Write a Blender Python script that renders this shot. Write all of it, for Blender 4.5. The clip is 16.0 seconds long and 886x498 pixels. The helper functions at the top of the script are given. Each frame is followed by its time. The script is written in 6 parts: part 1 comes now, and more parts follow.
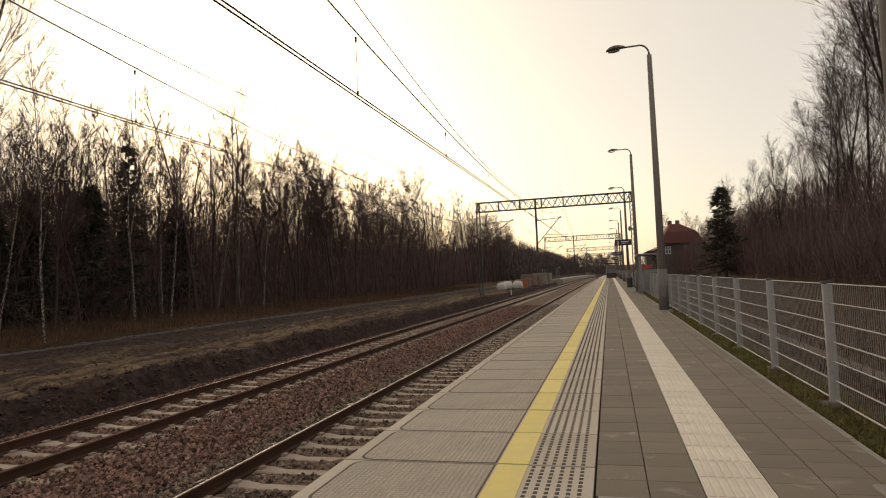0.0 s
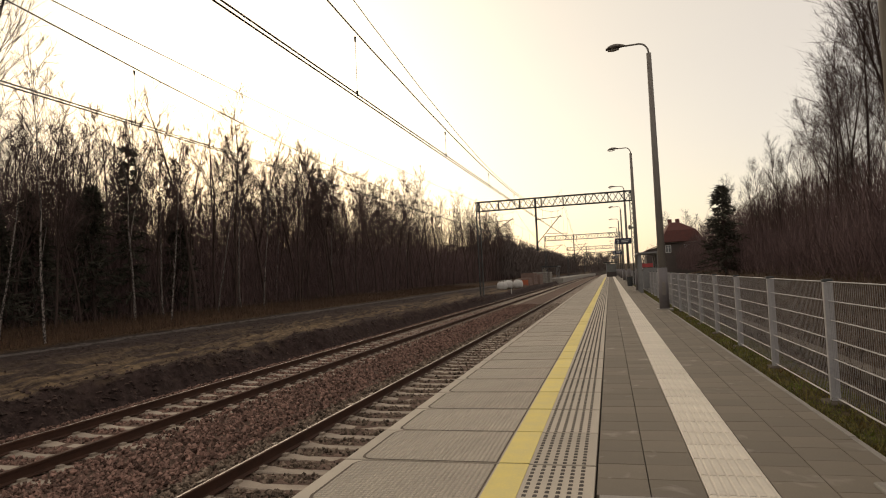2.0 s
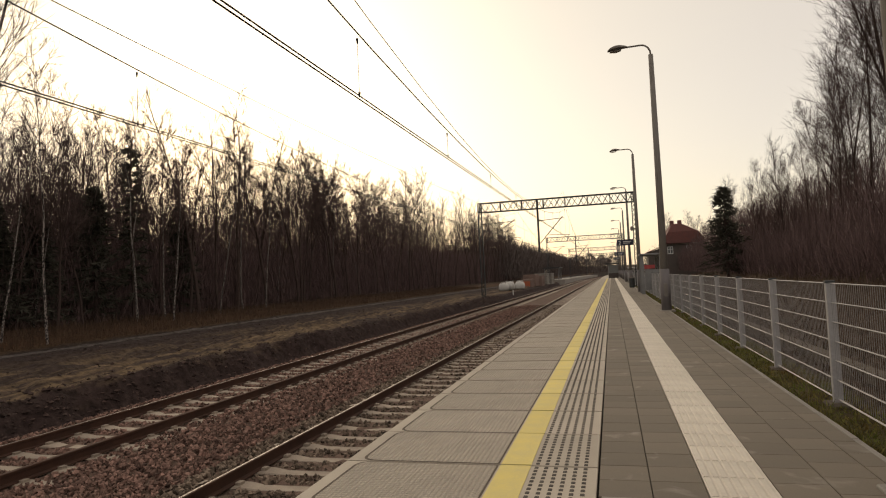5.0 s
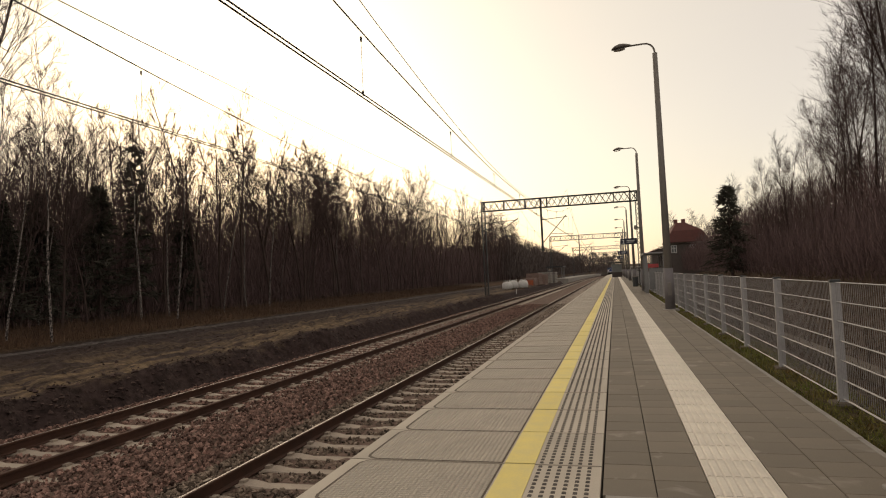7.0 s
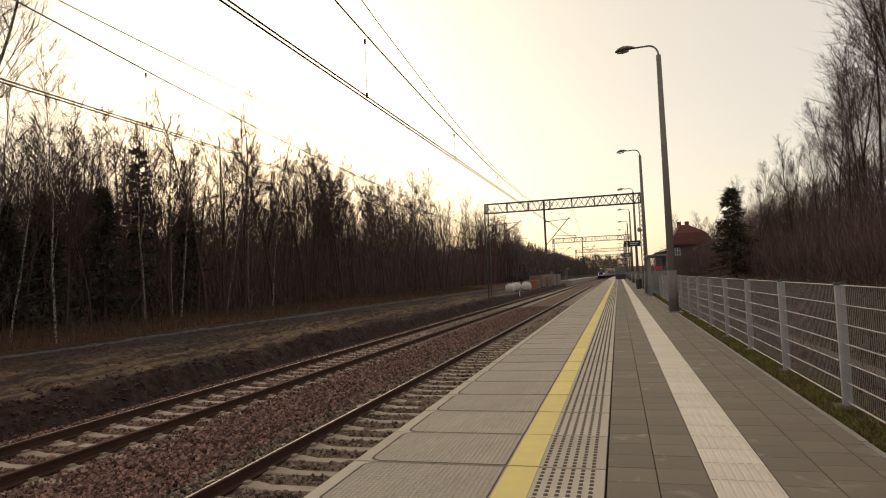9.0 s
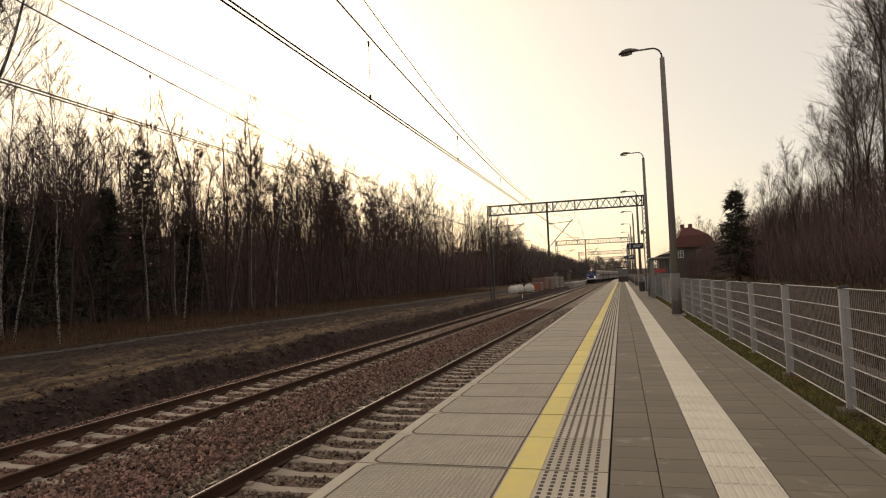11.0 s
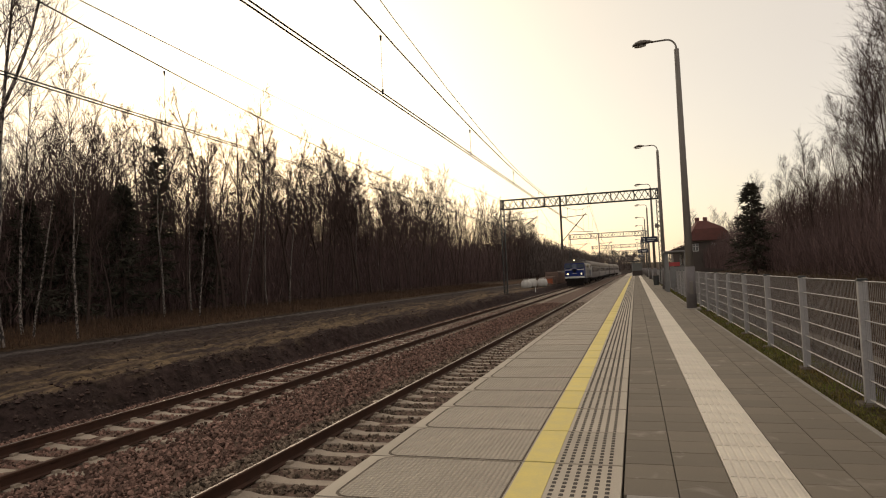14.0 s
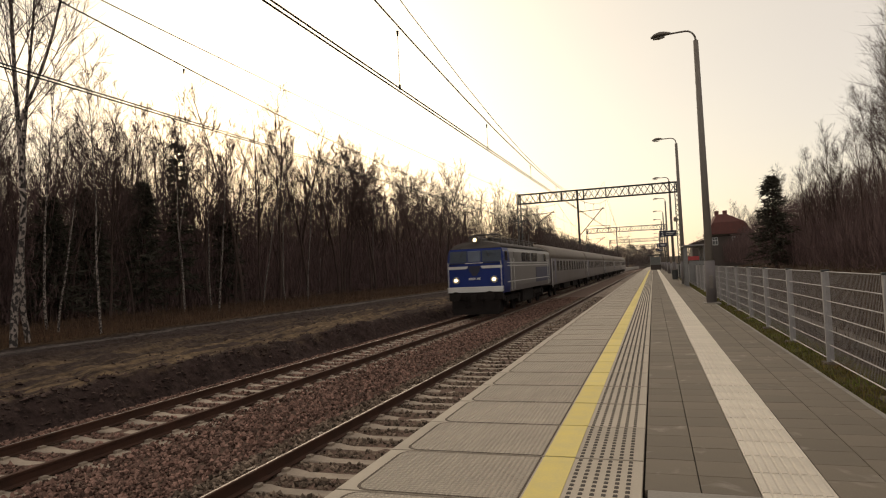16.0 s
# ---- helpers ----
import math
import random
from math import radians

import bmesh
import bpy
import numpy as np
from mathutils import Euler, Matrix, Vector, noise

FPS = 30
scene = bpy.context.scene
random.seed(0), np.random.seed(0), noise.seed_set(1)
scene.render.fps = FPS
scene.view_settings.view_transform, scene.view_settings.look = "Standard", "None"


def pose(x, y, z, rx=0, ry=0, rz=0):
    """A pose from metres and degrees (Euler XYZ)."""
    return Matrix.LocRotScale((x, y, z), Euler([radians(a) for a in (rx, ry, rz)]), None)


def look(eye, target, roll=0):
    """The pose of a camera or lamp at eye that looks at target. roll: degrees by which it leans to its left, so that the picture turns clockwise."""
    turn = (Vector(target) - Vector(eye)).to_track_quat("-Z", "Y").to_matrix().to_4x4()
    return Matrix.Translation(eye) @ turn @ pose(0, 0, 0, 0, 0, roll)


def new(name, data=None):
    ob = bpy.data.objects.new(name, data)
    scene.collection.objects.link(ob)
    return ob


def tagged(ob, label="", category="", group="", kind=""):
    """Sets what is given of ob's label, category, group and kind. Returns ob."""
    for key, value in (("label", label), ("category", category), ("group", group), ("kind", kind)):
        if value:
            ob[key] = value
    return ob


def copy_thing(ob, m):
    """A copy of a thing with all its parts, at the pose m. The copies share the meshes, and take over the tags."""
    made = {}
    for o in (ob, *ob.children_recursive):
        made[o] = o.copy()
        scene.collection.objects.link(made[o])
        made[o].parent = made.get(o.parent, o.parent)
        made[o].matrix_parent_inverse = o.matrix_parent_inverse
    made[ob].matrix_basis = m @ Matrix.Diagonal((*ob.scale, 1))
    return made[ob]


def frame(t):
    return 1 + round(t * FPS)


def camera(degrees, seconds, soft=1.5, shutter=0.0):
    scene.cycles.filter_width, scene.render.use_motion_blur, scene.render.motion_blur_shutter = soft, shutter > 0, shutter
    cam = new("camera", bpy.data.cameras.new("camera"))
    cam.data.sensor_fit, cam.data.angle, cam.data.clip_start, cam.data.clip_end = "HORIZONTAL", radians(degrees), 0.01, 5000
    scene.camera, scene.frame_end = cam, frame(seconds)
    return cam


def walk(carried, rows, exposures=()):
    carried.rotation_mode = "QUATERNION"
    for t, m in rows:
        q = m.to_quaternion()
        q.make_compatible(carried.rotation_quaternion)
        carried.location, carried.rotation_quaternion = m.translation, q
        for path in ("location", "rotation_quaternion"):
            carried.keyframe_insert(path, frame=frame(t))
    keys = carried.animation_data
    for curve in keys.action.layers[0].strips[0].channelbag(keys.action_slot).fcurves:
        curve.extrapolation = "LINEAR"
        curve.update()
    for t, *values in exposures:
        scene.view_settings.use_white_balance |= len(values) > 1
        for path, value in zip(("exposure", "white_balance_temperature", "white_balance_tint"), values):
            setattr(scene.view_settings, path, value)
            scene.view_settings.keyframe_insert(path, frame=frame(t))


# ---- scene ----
EYE = Vector((0.0, 0.0, 1.478))


def aim(yaw, pitch, roll, dx, dy, dz):
    """Camera pose at the photographer's stand: yaw to the left of the line, pitch up, roll; small sway of the stand."""
    y, p = radians(yaw), radians(pitch)
    way = Vector((-math.sin(y) * math.cos(p), math.cos(y) * math.cos(p), math.sin(p)))
    eye = EYE + Vector((dx, dy, dz))
    return look(eye, eye + way, roll)


cam = camera(70.1, 16.0, soft=1.1, shutter=0.25)
TURNS = [
    (0.0, 14.642, 2.626, -2.534, 0.000, -0.000, 0.000),
    (0.5, 14.649, 2.634, -2.576, -0.000, -0.006, -0.001),
    (1.0, 14.659, 2.608, -2.691, -0.000, -0.005, -0.001),
    (1.5, 14.657, 2.576, -2.732, -0.000, -0.000, 0.000),
    (2.0, 14.654, 2.570, -2.739, -0.001, 0.002, 0.000),
    (2.5, 14.703, 2.608, -2.691, -0.002, 0.003, -0.000),
    (3.0, 14.742, 2.616, -2.684, -0.003, 0.003, 0.000),
    (3.5, 14.767, 2.642, -2.719, -0.002, 0.000, 0.001),
    (4.0, 14.770, 2.694, -2.731, -0.000, -0.001, 0.001),
    (6.5, 14.999, 2.650, -2.626, -0.007, -0.001, -0.000),
    (7.0, 15.111, 2.590, -2.626, -0.008, 0.001, -0.001),
    (7.5, 15.238, 2.609, -2.606, -0.006, 0.001, -0.001),
    (8.0, 15.316, 2.656, -2.653, -0.006, -0.002, -0.001),
    (8.5, 15.381, 2.734, -2.615, -0.006, -0.003, -0.000),
    (9.0, 15.387, 2.782, -2.530, -0.012, -0.005, 0.002),
    (11.5, 15.713, 2.979, -2.353, -0.012, -0.008, 0.004),
    (12.0, 15.873, 2.943, -2.454, -0.012, -0.009, 0.003),
    (12.5, 16.066, 2.870, -2.472, -0.013, -0.007, 0.001),
    (13.0, 16.301, 2.766, -2.492, -0.014, -0.006, -0.001),
    (13.5, 16.560, 2.642, -2.479, -0.015, -0.005, -0.002),
    (14.0, 16.822, 2.507, -2.510, -0.016, -0.005, -0.003),
    (14.5, 17.100, 2.342, -2.597, -0.019, -0.007, -0.002),
    (15.0, 17.442, 2.208, -2.610, -0.022, -0.008, -0.001),
    (15.5, 17.835, 2.143, -2.613, -0.026, -0.013, -0.001),
    (16.0, 18.344, 2.110, -2.691, -0.032, -0.022, 0.001),
]
walk(cam, [(t, aim(*turn)) for t, *turn in TURNS], exposures=[(0.0, 0.0, 6850, 14), (16.0, 0.0, 6850, 14)])

# ---- light: thin overcast, low sun behind cloud over the woods ----
SUN_AZ, SUN_EL = radians(-33), radians(17)      # from +y towards +x, above the horizon
sun = new("sun", bpy.data.lights.new("sun", "SUN"))
sun.data.energy, sun.data.angle, sun.data.color = 0.5, radians(25), (1.0, 0.86, 0.66)
sun.matrix_world = look((0, 0, 60), Vector((0, 0, 60)) - Vector((math.sin(SUN_AZ) * math.cos(SUN_EL), math.cos(SUN_AZ) * math.cos(SUN_EL), math.sin(SUN_EL))))

world = bpy.data.worlds.new("sky")
scene.world = world
world.use_nodes = True
wt = world.node_tree
wt.nodes.clear()


def wn(kind, **kw):
    n = wt.nodes.new(kind)
    for k, v in kw.items():
        n.inputs[k].default_value = v
    return n


sky = wt.nodes.new("ShaderNodeTexSky")
sky.sky_type, sky.sun_disc = "NISHITA", False
sky.sun_elevation, sky.sun_rotation = SUN_EL, SUN_AZ
sky.air_density, sky.dust_density = 1.0, 2.0
clear = wn("ShaderNodeVectorMath")
clear.operation = "SCALE"
clear.inputs["Scale"].default_value = 0.05
wt.links.new(sky.outputs[0], clear.inputs[0])
# cloud veil: warmer and brighter round the sun, greyer away from it
co = wt.nodes.new("ShaderNodeTexCoord")
dot = wt.nodes.new("ShaderNodeVectorMath")
dot.operation = "DOT_PRODUCT"
dot.inputs[1].default_value = (math.sin(SUN_AZ) * math.cos(SUN_EL), math.cos(SUN_AZ) * math.cos(SUN_EL), math.sin(SUN_EL))
wt.links.new(co.outputs["Generated"], dot.inputs[0])
near_sun = wn("ShaderNodeMapRange", **{"From Min": 0.45, "From Max": 1.0, "To Min": 0.0, "To Max": 1.0})
wt.links.new(dot.outputs["Value"], near_sun.inputs["Value"])
flat = wt.nodes.new("ShaderNodeMapping")
flat.inputs["Scale"].default_value = (1.0, 1.0, 4.0)
wt.links.new(co.outputs["Generated"], flat.inputs[0])
wisp = wn("ShaderNodeTexNoise", Scale=2.6, Detail=6.0, Roughness=0.6, Distortion=0.6)
wt.links.new(flat.outputs[0], wisp.inputs["Vector"])
veil = wt.nodes.new("ShaderNodeValToRGB")
veil.color_ramp.elements[0].position, veil.color_ramp.elements[0].color = 0.0, (0.62, 0.553, 0.468, 1)
veil.color_ramp.elements[1].position, veil.color_ramp.elements[1].color = 1.0, (0.68, 0.61, 0.42, 1)
e = veil.color_ramp.elements.new(0.5)
e.color = (0.61, 0.54, 0.42, 1)
grain = wn("ShaderNodeMath")
grain.operation = "MULTIPLY_ADD"
grain.inputs[1].default_value, grain.inputs[2].default_value = 0.26, -0.13
wt.links.new(wisp.outputs[0], grain.inputs[0])
total = wn("ShaderNodeMath")
total.operation = "ADD"
wt.links.new(near_sun.outputs[0], total.inputs[0])
wt.links.new(grain.outputs[0], total.inputs[1])
wt.links.new(total.outputs[0], veil.inputs[0])
add = wt.nodes.new("ShaderNodeVectorMath")
add.operation = "ADD"
wt.links.new(clear.outputs[0], add.inputs[0])
wt.links.new(veil.outputs[0], add.inputs[1])
bg = wn("ShaderNodeBackground", Strength=1.0)
wt.links.new(add.outputs[0], bg.inputs[0])
wo = wt.nodes.new("ShaderNodeOutputWorld")
wt.links.new(bg.outputs[0], wo.inputs[0])


# ---- materials ----
def mat(name, a, b=None, scale=6.0, fine=60.0, rough=0.8, metal=0.0, bump=0.3, dist=0.01, contrast=0.5, per_piece=0.0, per_island=0.0, coat=0.0, stretch=(1, 1, 1), blotch=None, spec=0.5):
    """A surface of two tones a and b: broad stains at scale, grain at fine (per metre), relief of depth dist."""
    m = bpy.data.materials.new(name)
    m.use_nodes = True
    t = m.node_tree
    n, l = t.nodes, t.links
    s = n["Principled BSDF"]
    b = b or tuple(c * 0.7 for c in a)
    tc = n.new("ShaderNodeTexCoord")
    mp = n.new("ShaderNodeMapping")
    mp.inputs["Scale"].default_value = stretch
    l.new(tc.outputs["Object"], mp.inputs[0])
    n1 = n.new("ShaderNodeTexNoise")
    n1.inputs["Scale"].default_value, n1.inputs["Detail"].default_value = scale, 5
    n2 = n.new("ShaderNodeTexNoise")
    n2.inputs["Scale"].default_value, n2.inputs["Detail"].default_value = fine, 3
    for k in (n1, n2):
        l.new(mp.outputs[0], k.inputs["Vector"])
    mx = n.new("ShaderNodeMath")
    mx.operation = "ADD"
    half = n.new("ShaderNodeMath")
    half.operation = "MULTIPLY"
    half.inputs[1].default_value = 0.6
    l.new(n2.outputs[0], half.inputs[0])
    l.new(n1.outputs[0], mx.inputs[0])
    l.new(half.outputs[0], mx.inputs[1])
    rp = n.new("ShaderNodeMapRange")
    rp.inputs["From Min"].default_value, rp.inputs["From Max"].default_value = 0.8 - contrast / 2, 0.8 + contrast / 2
    l.new(mx.outputs[0], rp.inputs["Value"])
    col = n.new("ShaderNodeMix")
    col.data_type = "RGBA"
    col.inputs["A"].default_value, col.inputs["B"].default_value = (*b, 1), (*a, 1)
    l.new(rp.outputs[0], col.inputs["Factor"])
    out = col.outputs["Result"]
    if blotch:
        bn = n.new("ShaderNodeTexNoise")
        bn.inputs["Scale"].default_value, bn.inputs["Detail"].default_value, bn.inputs["Distortion"].default_value = blotch[1], 4, 0.8
        if len(blotch) > 3:
            where = n.new("ShaderNodeNewGeometry")
            l.new(where.outputs["Position"], bn.inputs["Vector"])
        else:
            l.new(mp.outputs[0], bn.inputs["Vector"])
        br = n.new("ShaderNodeMapRange")
        br.inputs["From Min"].default_value, br.inputs["From Max"].default_value = blotch[2], blotch[2] + 0.12
        l.new(bn.outputs[0], br.inputs["Value"])
        bc = n.new("ShaderNodeMix")
        bc.data_type = "RGBA"
        bc.inputs["B"].default_value = (*blotch[0], 1)
        l.new(br.outputs[0], bc.inputs["Factor"])
        l.new(out, bc.inputs["A"])
        out = bc.outputs["Result"]
    if per_piece or per_island:
        src = n.new("ShaderNodeObjectInfo").outputs["Random"] if per_piece else n.new("ShaderNodeNewGeometry").outputs["Random Per Island"]
        amt = per_piece or per_island
        pr = n.new("ShaderNodeMapRange")
        pr.inputs["To Min"].default_value, pr.inputs["To Max"].default_value = 1 - amt, 1 + amt
        l.new(src, pr.inputs["Value"])
        hs = n.new("ShaderNodeHueSaturation")
        l.new(pr.outputs[0], hs.inputs["Value"])
        l.new(out, hs.inputs["Color"])
        out = hs.outputs[0]
    l.new(out, s.inputs["Base Color"])
    s.inputs["Metallic"].default_value, s.inputs["Coat Weight"].default_value = metal, coat
    s.inputs["Specular IOR Level"].default_value = spec
    rr = n.new("ShaderNodeMapRange")
    rr.inputs["To Min"].default_value, rr.inputs["To Max"].default_value = max(0.02, rough - 0.12), min(1, rough + 0.12)
    l.new(n1.outputs[0], rr.inputs["Value"])
    l.new(rr.outputs[0], s.inputs["Roughness"])
    if bump:
        bp = n.new("ShaderNodeBump")
        bp.inputs["Strength"].default_value, bp.inputs["Distance"].default_value = bump, dist
        l.new(mx.outputs[0], bp.inputs["Height"])
        l.new(bp.outputs[0], s.inputs["Normal"])
    return m


def glow(name, color, strength):
    m = bpy.data.materials.new(name)
    m.use_nodes = True
    s = m.node_tree.nodes["Principled BSDF"]
    s.inputs["Base Color"].default_value = (0.8, 0.8, 0.75, 1)
    s.inputs["Emission Color"].default_value, s.inputs["Emission Strength"].default_value = (*color, 1), strength
    return m


M_SLAB = mat("pale concrete slab", (0.47, 0.415, 0.335), (0.38, 0.335, 0.27), 2.0, 70, 0.85, bump=0.4, dist=0.004, per_piece=0.07, blotch=((0.30, 0.26, 0.21), 1.9, 0.66, 1))
def grip_material():
    """Slab concrete with a fine raised grip pattern."""
    m = mat("gripped concrete", (0.47, 0.415, 0.335), (0.39, 0.345, 0.28), 2.0, 70, 0.85, bump=0.3, dist=0.003, per_piece=0.06, blotch=((0.31, 0.27, 0.22), 1.9, 0.65, 1))
    n, l = m.node_tree.nodes, m.node_tree.links
    tc, bp = n.new("ShaderNodeTexCoord"), n.new("ShaderNodeBump")
    vo = n.new("ShaderNodeTexVoronoi")
    vo.inputs["Scale"].default_value, vo.inputs["Randomness"].default_value = 26.0, 0.0
    l.new(tc.outputs["Object"], vo.inputs["Vector"])
    old = n["Principled BSDF"].inputs["Normal"].links[0].from_socket
    l.new(old, bp.inputs["Normal"])
    l.new(vo.outputs["Distance"], bp.inputs["Height"])
    bp.inputs["Strength"].default_value, bp.inputs["Distance"].default_value = 1.0, 0.035
    bp.invert = True
    l.new(bp.outputs[0], n["Principled BSDF"].inputs["Normal"])
    return m


M_GRIP = grip_material()
M_YELLOW = mat("worn yellow paint", (0.74, 0.60, 0.17), (0.62, 0.52, 0.19), 5, 60, 0.7, bump=0.2, dist=0.002, per_piece=0.05)
# studs far darker than the slab they stand on
M_STUD = mat("dark stud", (0.085, 0.075, 0.066), (0.12, 0.108, 0.095), 6, 50, 0.9, bump=0.2, dist=0.003, spec=0.1)
M_PAVER = mat("grey-brown paver", (0.185, 0.155, 0.115), (0.14, 0.118, 0.09), 3, 80, 0.85, bump=0.4, dist=0.003, per_piece=0.12, blotch=((0.27, 0.24, 0.20), 2.6, 0.62, 1))
M_TACTILE = mat("white tactile tile", (0.68, 0.62, 0.52), (0.56, 0.51, 0.43), 4, 60, 0.8, bump=0.3, dist=0.003, per_piece=0.06)
M_JOINT = mat("dark joint sand", (0.06, 0.052, 0.044), (0.035, 0.03, 0.027), 8, 90, 0.95, spec=0.1)
M_CONC = mat("weathered concrete", (0.30, 0.28, 0.24), (0.20, 0.18, 0.16), 1.5, 50, 0.9, bump=0.4, dist=0.006)
M_SLEEPER = mat("concrete sleeper", (0.38, 0.32, 0.25), (0.24, 0.195, 0.155), 3, 60, 0.9, bump=0.4, dist=0.006, per_piece=0.15)
M_RAIL = mat("rusty rail side", (0.085, 0.042, 0.028), (0.05, 0.027, 0.019), 4, 60, 0.75, metal=0.2, bump=0.3, dist=0.002, spec=0.25)
M_RAILTOP = mat("polished rail head", (0.30, 0.28, 0.26), (0.17, 0.14, 0.125), 3, 30, 0.42, metal=0.9, bump=0.1, dist=0.001)
M_BALLAST = mat("brown crushed stone", (0.19, 0.128, 0.10), (0.085, 0.058, 0.046), 5, 24, 0.95, bump=1.0, dist=0.05, contrast=0.6, spec=0.12)
M_STONE = mat("ballast stone", (0.25, 0.152, 0.12), (0.115, 0.074, 0.060), 9, 60, 0.95, bump=0.3, dist=0.005, per_island=0.75, spec=0.12)
M_STONE_GREY = mat("weathered ballast stone", (0.215, 0.165, 0.125), (0.10, 0.078, 0.06), 9, 60, 0.95, bump=0.3, dist=0.005, per_island=0.75, spec=0.12)
M_STEEL = mat("galvanised steel", (0.42, 0.41, 0.41), (0.33, 0.32, 0.32), 5, 40, 0.5, metal=0.35, bump=0.1, dist=0.001)
M_MESH = mat("dull galvanised wire", (0.33, 0.32, 0.32), (0.25, 0.245, 0.24), 5, 40, 0.55, metal=0.45, bump=0)
M_POLE = mat("grey lamp pole", (0.20, 0.18, 0.155), (0.15, 0.135, 0.12), 2, 30, 0.7, metal=0.1, bump=0.15, dist=0.002)
M_DARKSTEEL = mat("dark painted steel", (0.05, 0.055, 0.055), (0.035, 0.036, 0.036), 4, 40, 0.65, metal=0.2, bump=0.1, dist=0.001)
M_WIRE = mat("dark copper wire", (0.03, 0.027, 0.024), (0.02, 0.02, 0.02), 4, 20, 0.6, metal=0.5, bump=0)
M_CERAMIC = mat("brown glazed insulator", (0.09, 0.045, 0.03), None, 8, 30, 0.25, bump=0)
M_PAVER_FAR = mat("grey-brown paving", (0.185, 0.155, 0.115), (0.14, 0.118, 0.09), 3, 80, 0.85, bump=0.4, dist=0.003, per_island=0.14)
M_GROOVE = mat("dirt in groove", (0.095, 0.078, 0.062), (0.155, 0.13, 0.105), 5, 40, 0.95, bump=0.2, dist=0.002, spec=0.1)


# ---- building helpers ----
def part(name, bm, material, parent=None, label=""):
    """Links a bmesh as one mesh object, under a thing if one is given."""
    me = bpy.data.meshes.new(name)
    bm.to_mesh(me)
    bm.free()
    for m in (material if isinstance(material, (list, tuple)) else (material,)):
        me.materials.append(m)
    ob = new(name, me)
    ob.parent = parent
    return tagged(ob, label)


def piece(name, me, parent, m):
    """One more object on shared mesh data, placed in its parent's space."""
    ob = new(name, me)
    ob.parent = parent
    ob.matrix_basis = m
    return ob


def raw(name, verts, faces, material, parent=None, smooth=False):
    me = bpy.data.meshes.new(name)
    me.from_pydata(verts, [], faces)
    me.materials.append(material)
    if smooth:
        me.polygons.foreach_set("use_smooth", [True] * len(me.polygons))
    ob = new(name, me)
    ob.parent = parent
    return ob


def thing(name, m, label, category, group="", kind=""):
    ob = new(name)
    ob.matrix_basis = m
    return tagged(ob, label, category, group, kind)


def box(bm, x0, x1, y0, y1, z0, z1, bevel=0.0, mi=0):
    m = Matrix.LocRotScale(((x0 + x1) / 2, (y0 + y1) / 2, (z0 + z1) / 2), None, (x1 - x0, y1 - y0, z1 - z0))
    made = bmesh.ops.create_cube(bm, size=1.0, matrix=m)["verts"]
    fs = {f for v in made for f in v.link_faces}
    for f in fs:
        f.material_index = mi
    if bevel:
        bmesh.ops.bevel(bm, geom=list({e for v in made for e in v.link_edges}), offset=bevel, segments=1, affect="EDGES", clamp_overlap=True)
    return bm


def rod(bm, a, b, r0, r1=None, n=8, mi=0):
    """A round bar from a to b."""
    a, b = Vector(a), Vector(b)
    r1 = r0 if r1 is None else r1
    d = b - a
    q = d.to_track_quat("Z", "Y").to_matrix().to_4x4()
    made = bmesh.ops.create_cone(bm, cap_ends=True, segments=n, radius1=r0, radius2=r1, depth=d.length, matrix=Matrix.Translation((a + b) / 2) @ q)["verts"]
    for f in {f for v in made for f in v.link_faces}:
        f.material_index = mi
        f.smooth = n > 6 and len(f.verts) == 4
    return bm


def bent(bm, pts, r, n=8):
    for a, b in zip(pts, pts[1:]):
        rod(bm, a, b, r, r, n)
    return bm


def loft(bm, rings, close=True, mi=0, smooth=False):
    """Skins rings of equal point count; caps the ends."""
    vs = [[bm.verts.new(p) for p in ring] for ring in rings]
    n = len(vs[0])
    for a, b in zip(vs, vs[1:]):
        for i in range(n if close else n - 1):
            f = bm.faces.new((a[i], a[(i + 1) % n], b[(i + 1) % n], b[i]))
            f.material_index, f.smooth = mi, smooth
    if close:
        for ring in (vs[0][::-1], vs[-1]):
            f = bm.faces.new(ring)
            f.material_index = mi
    return bm


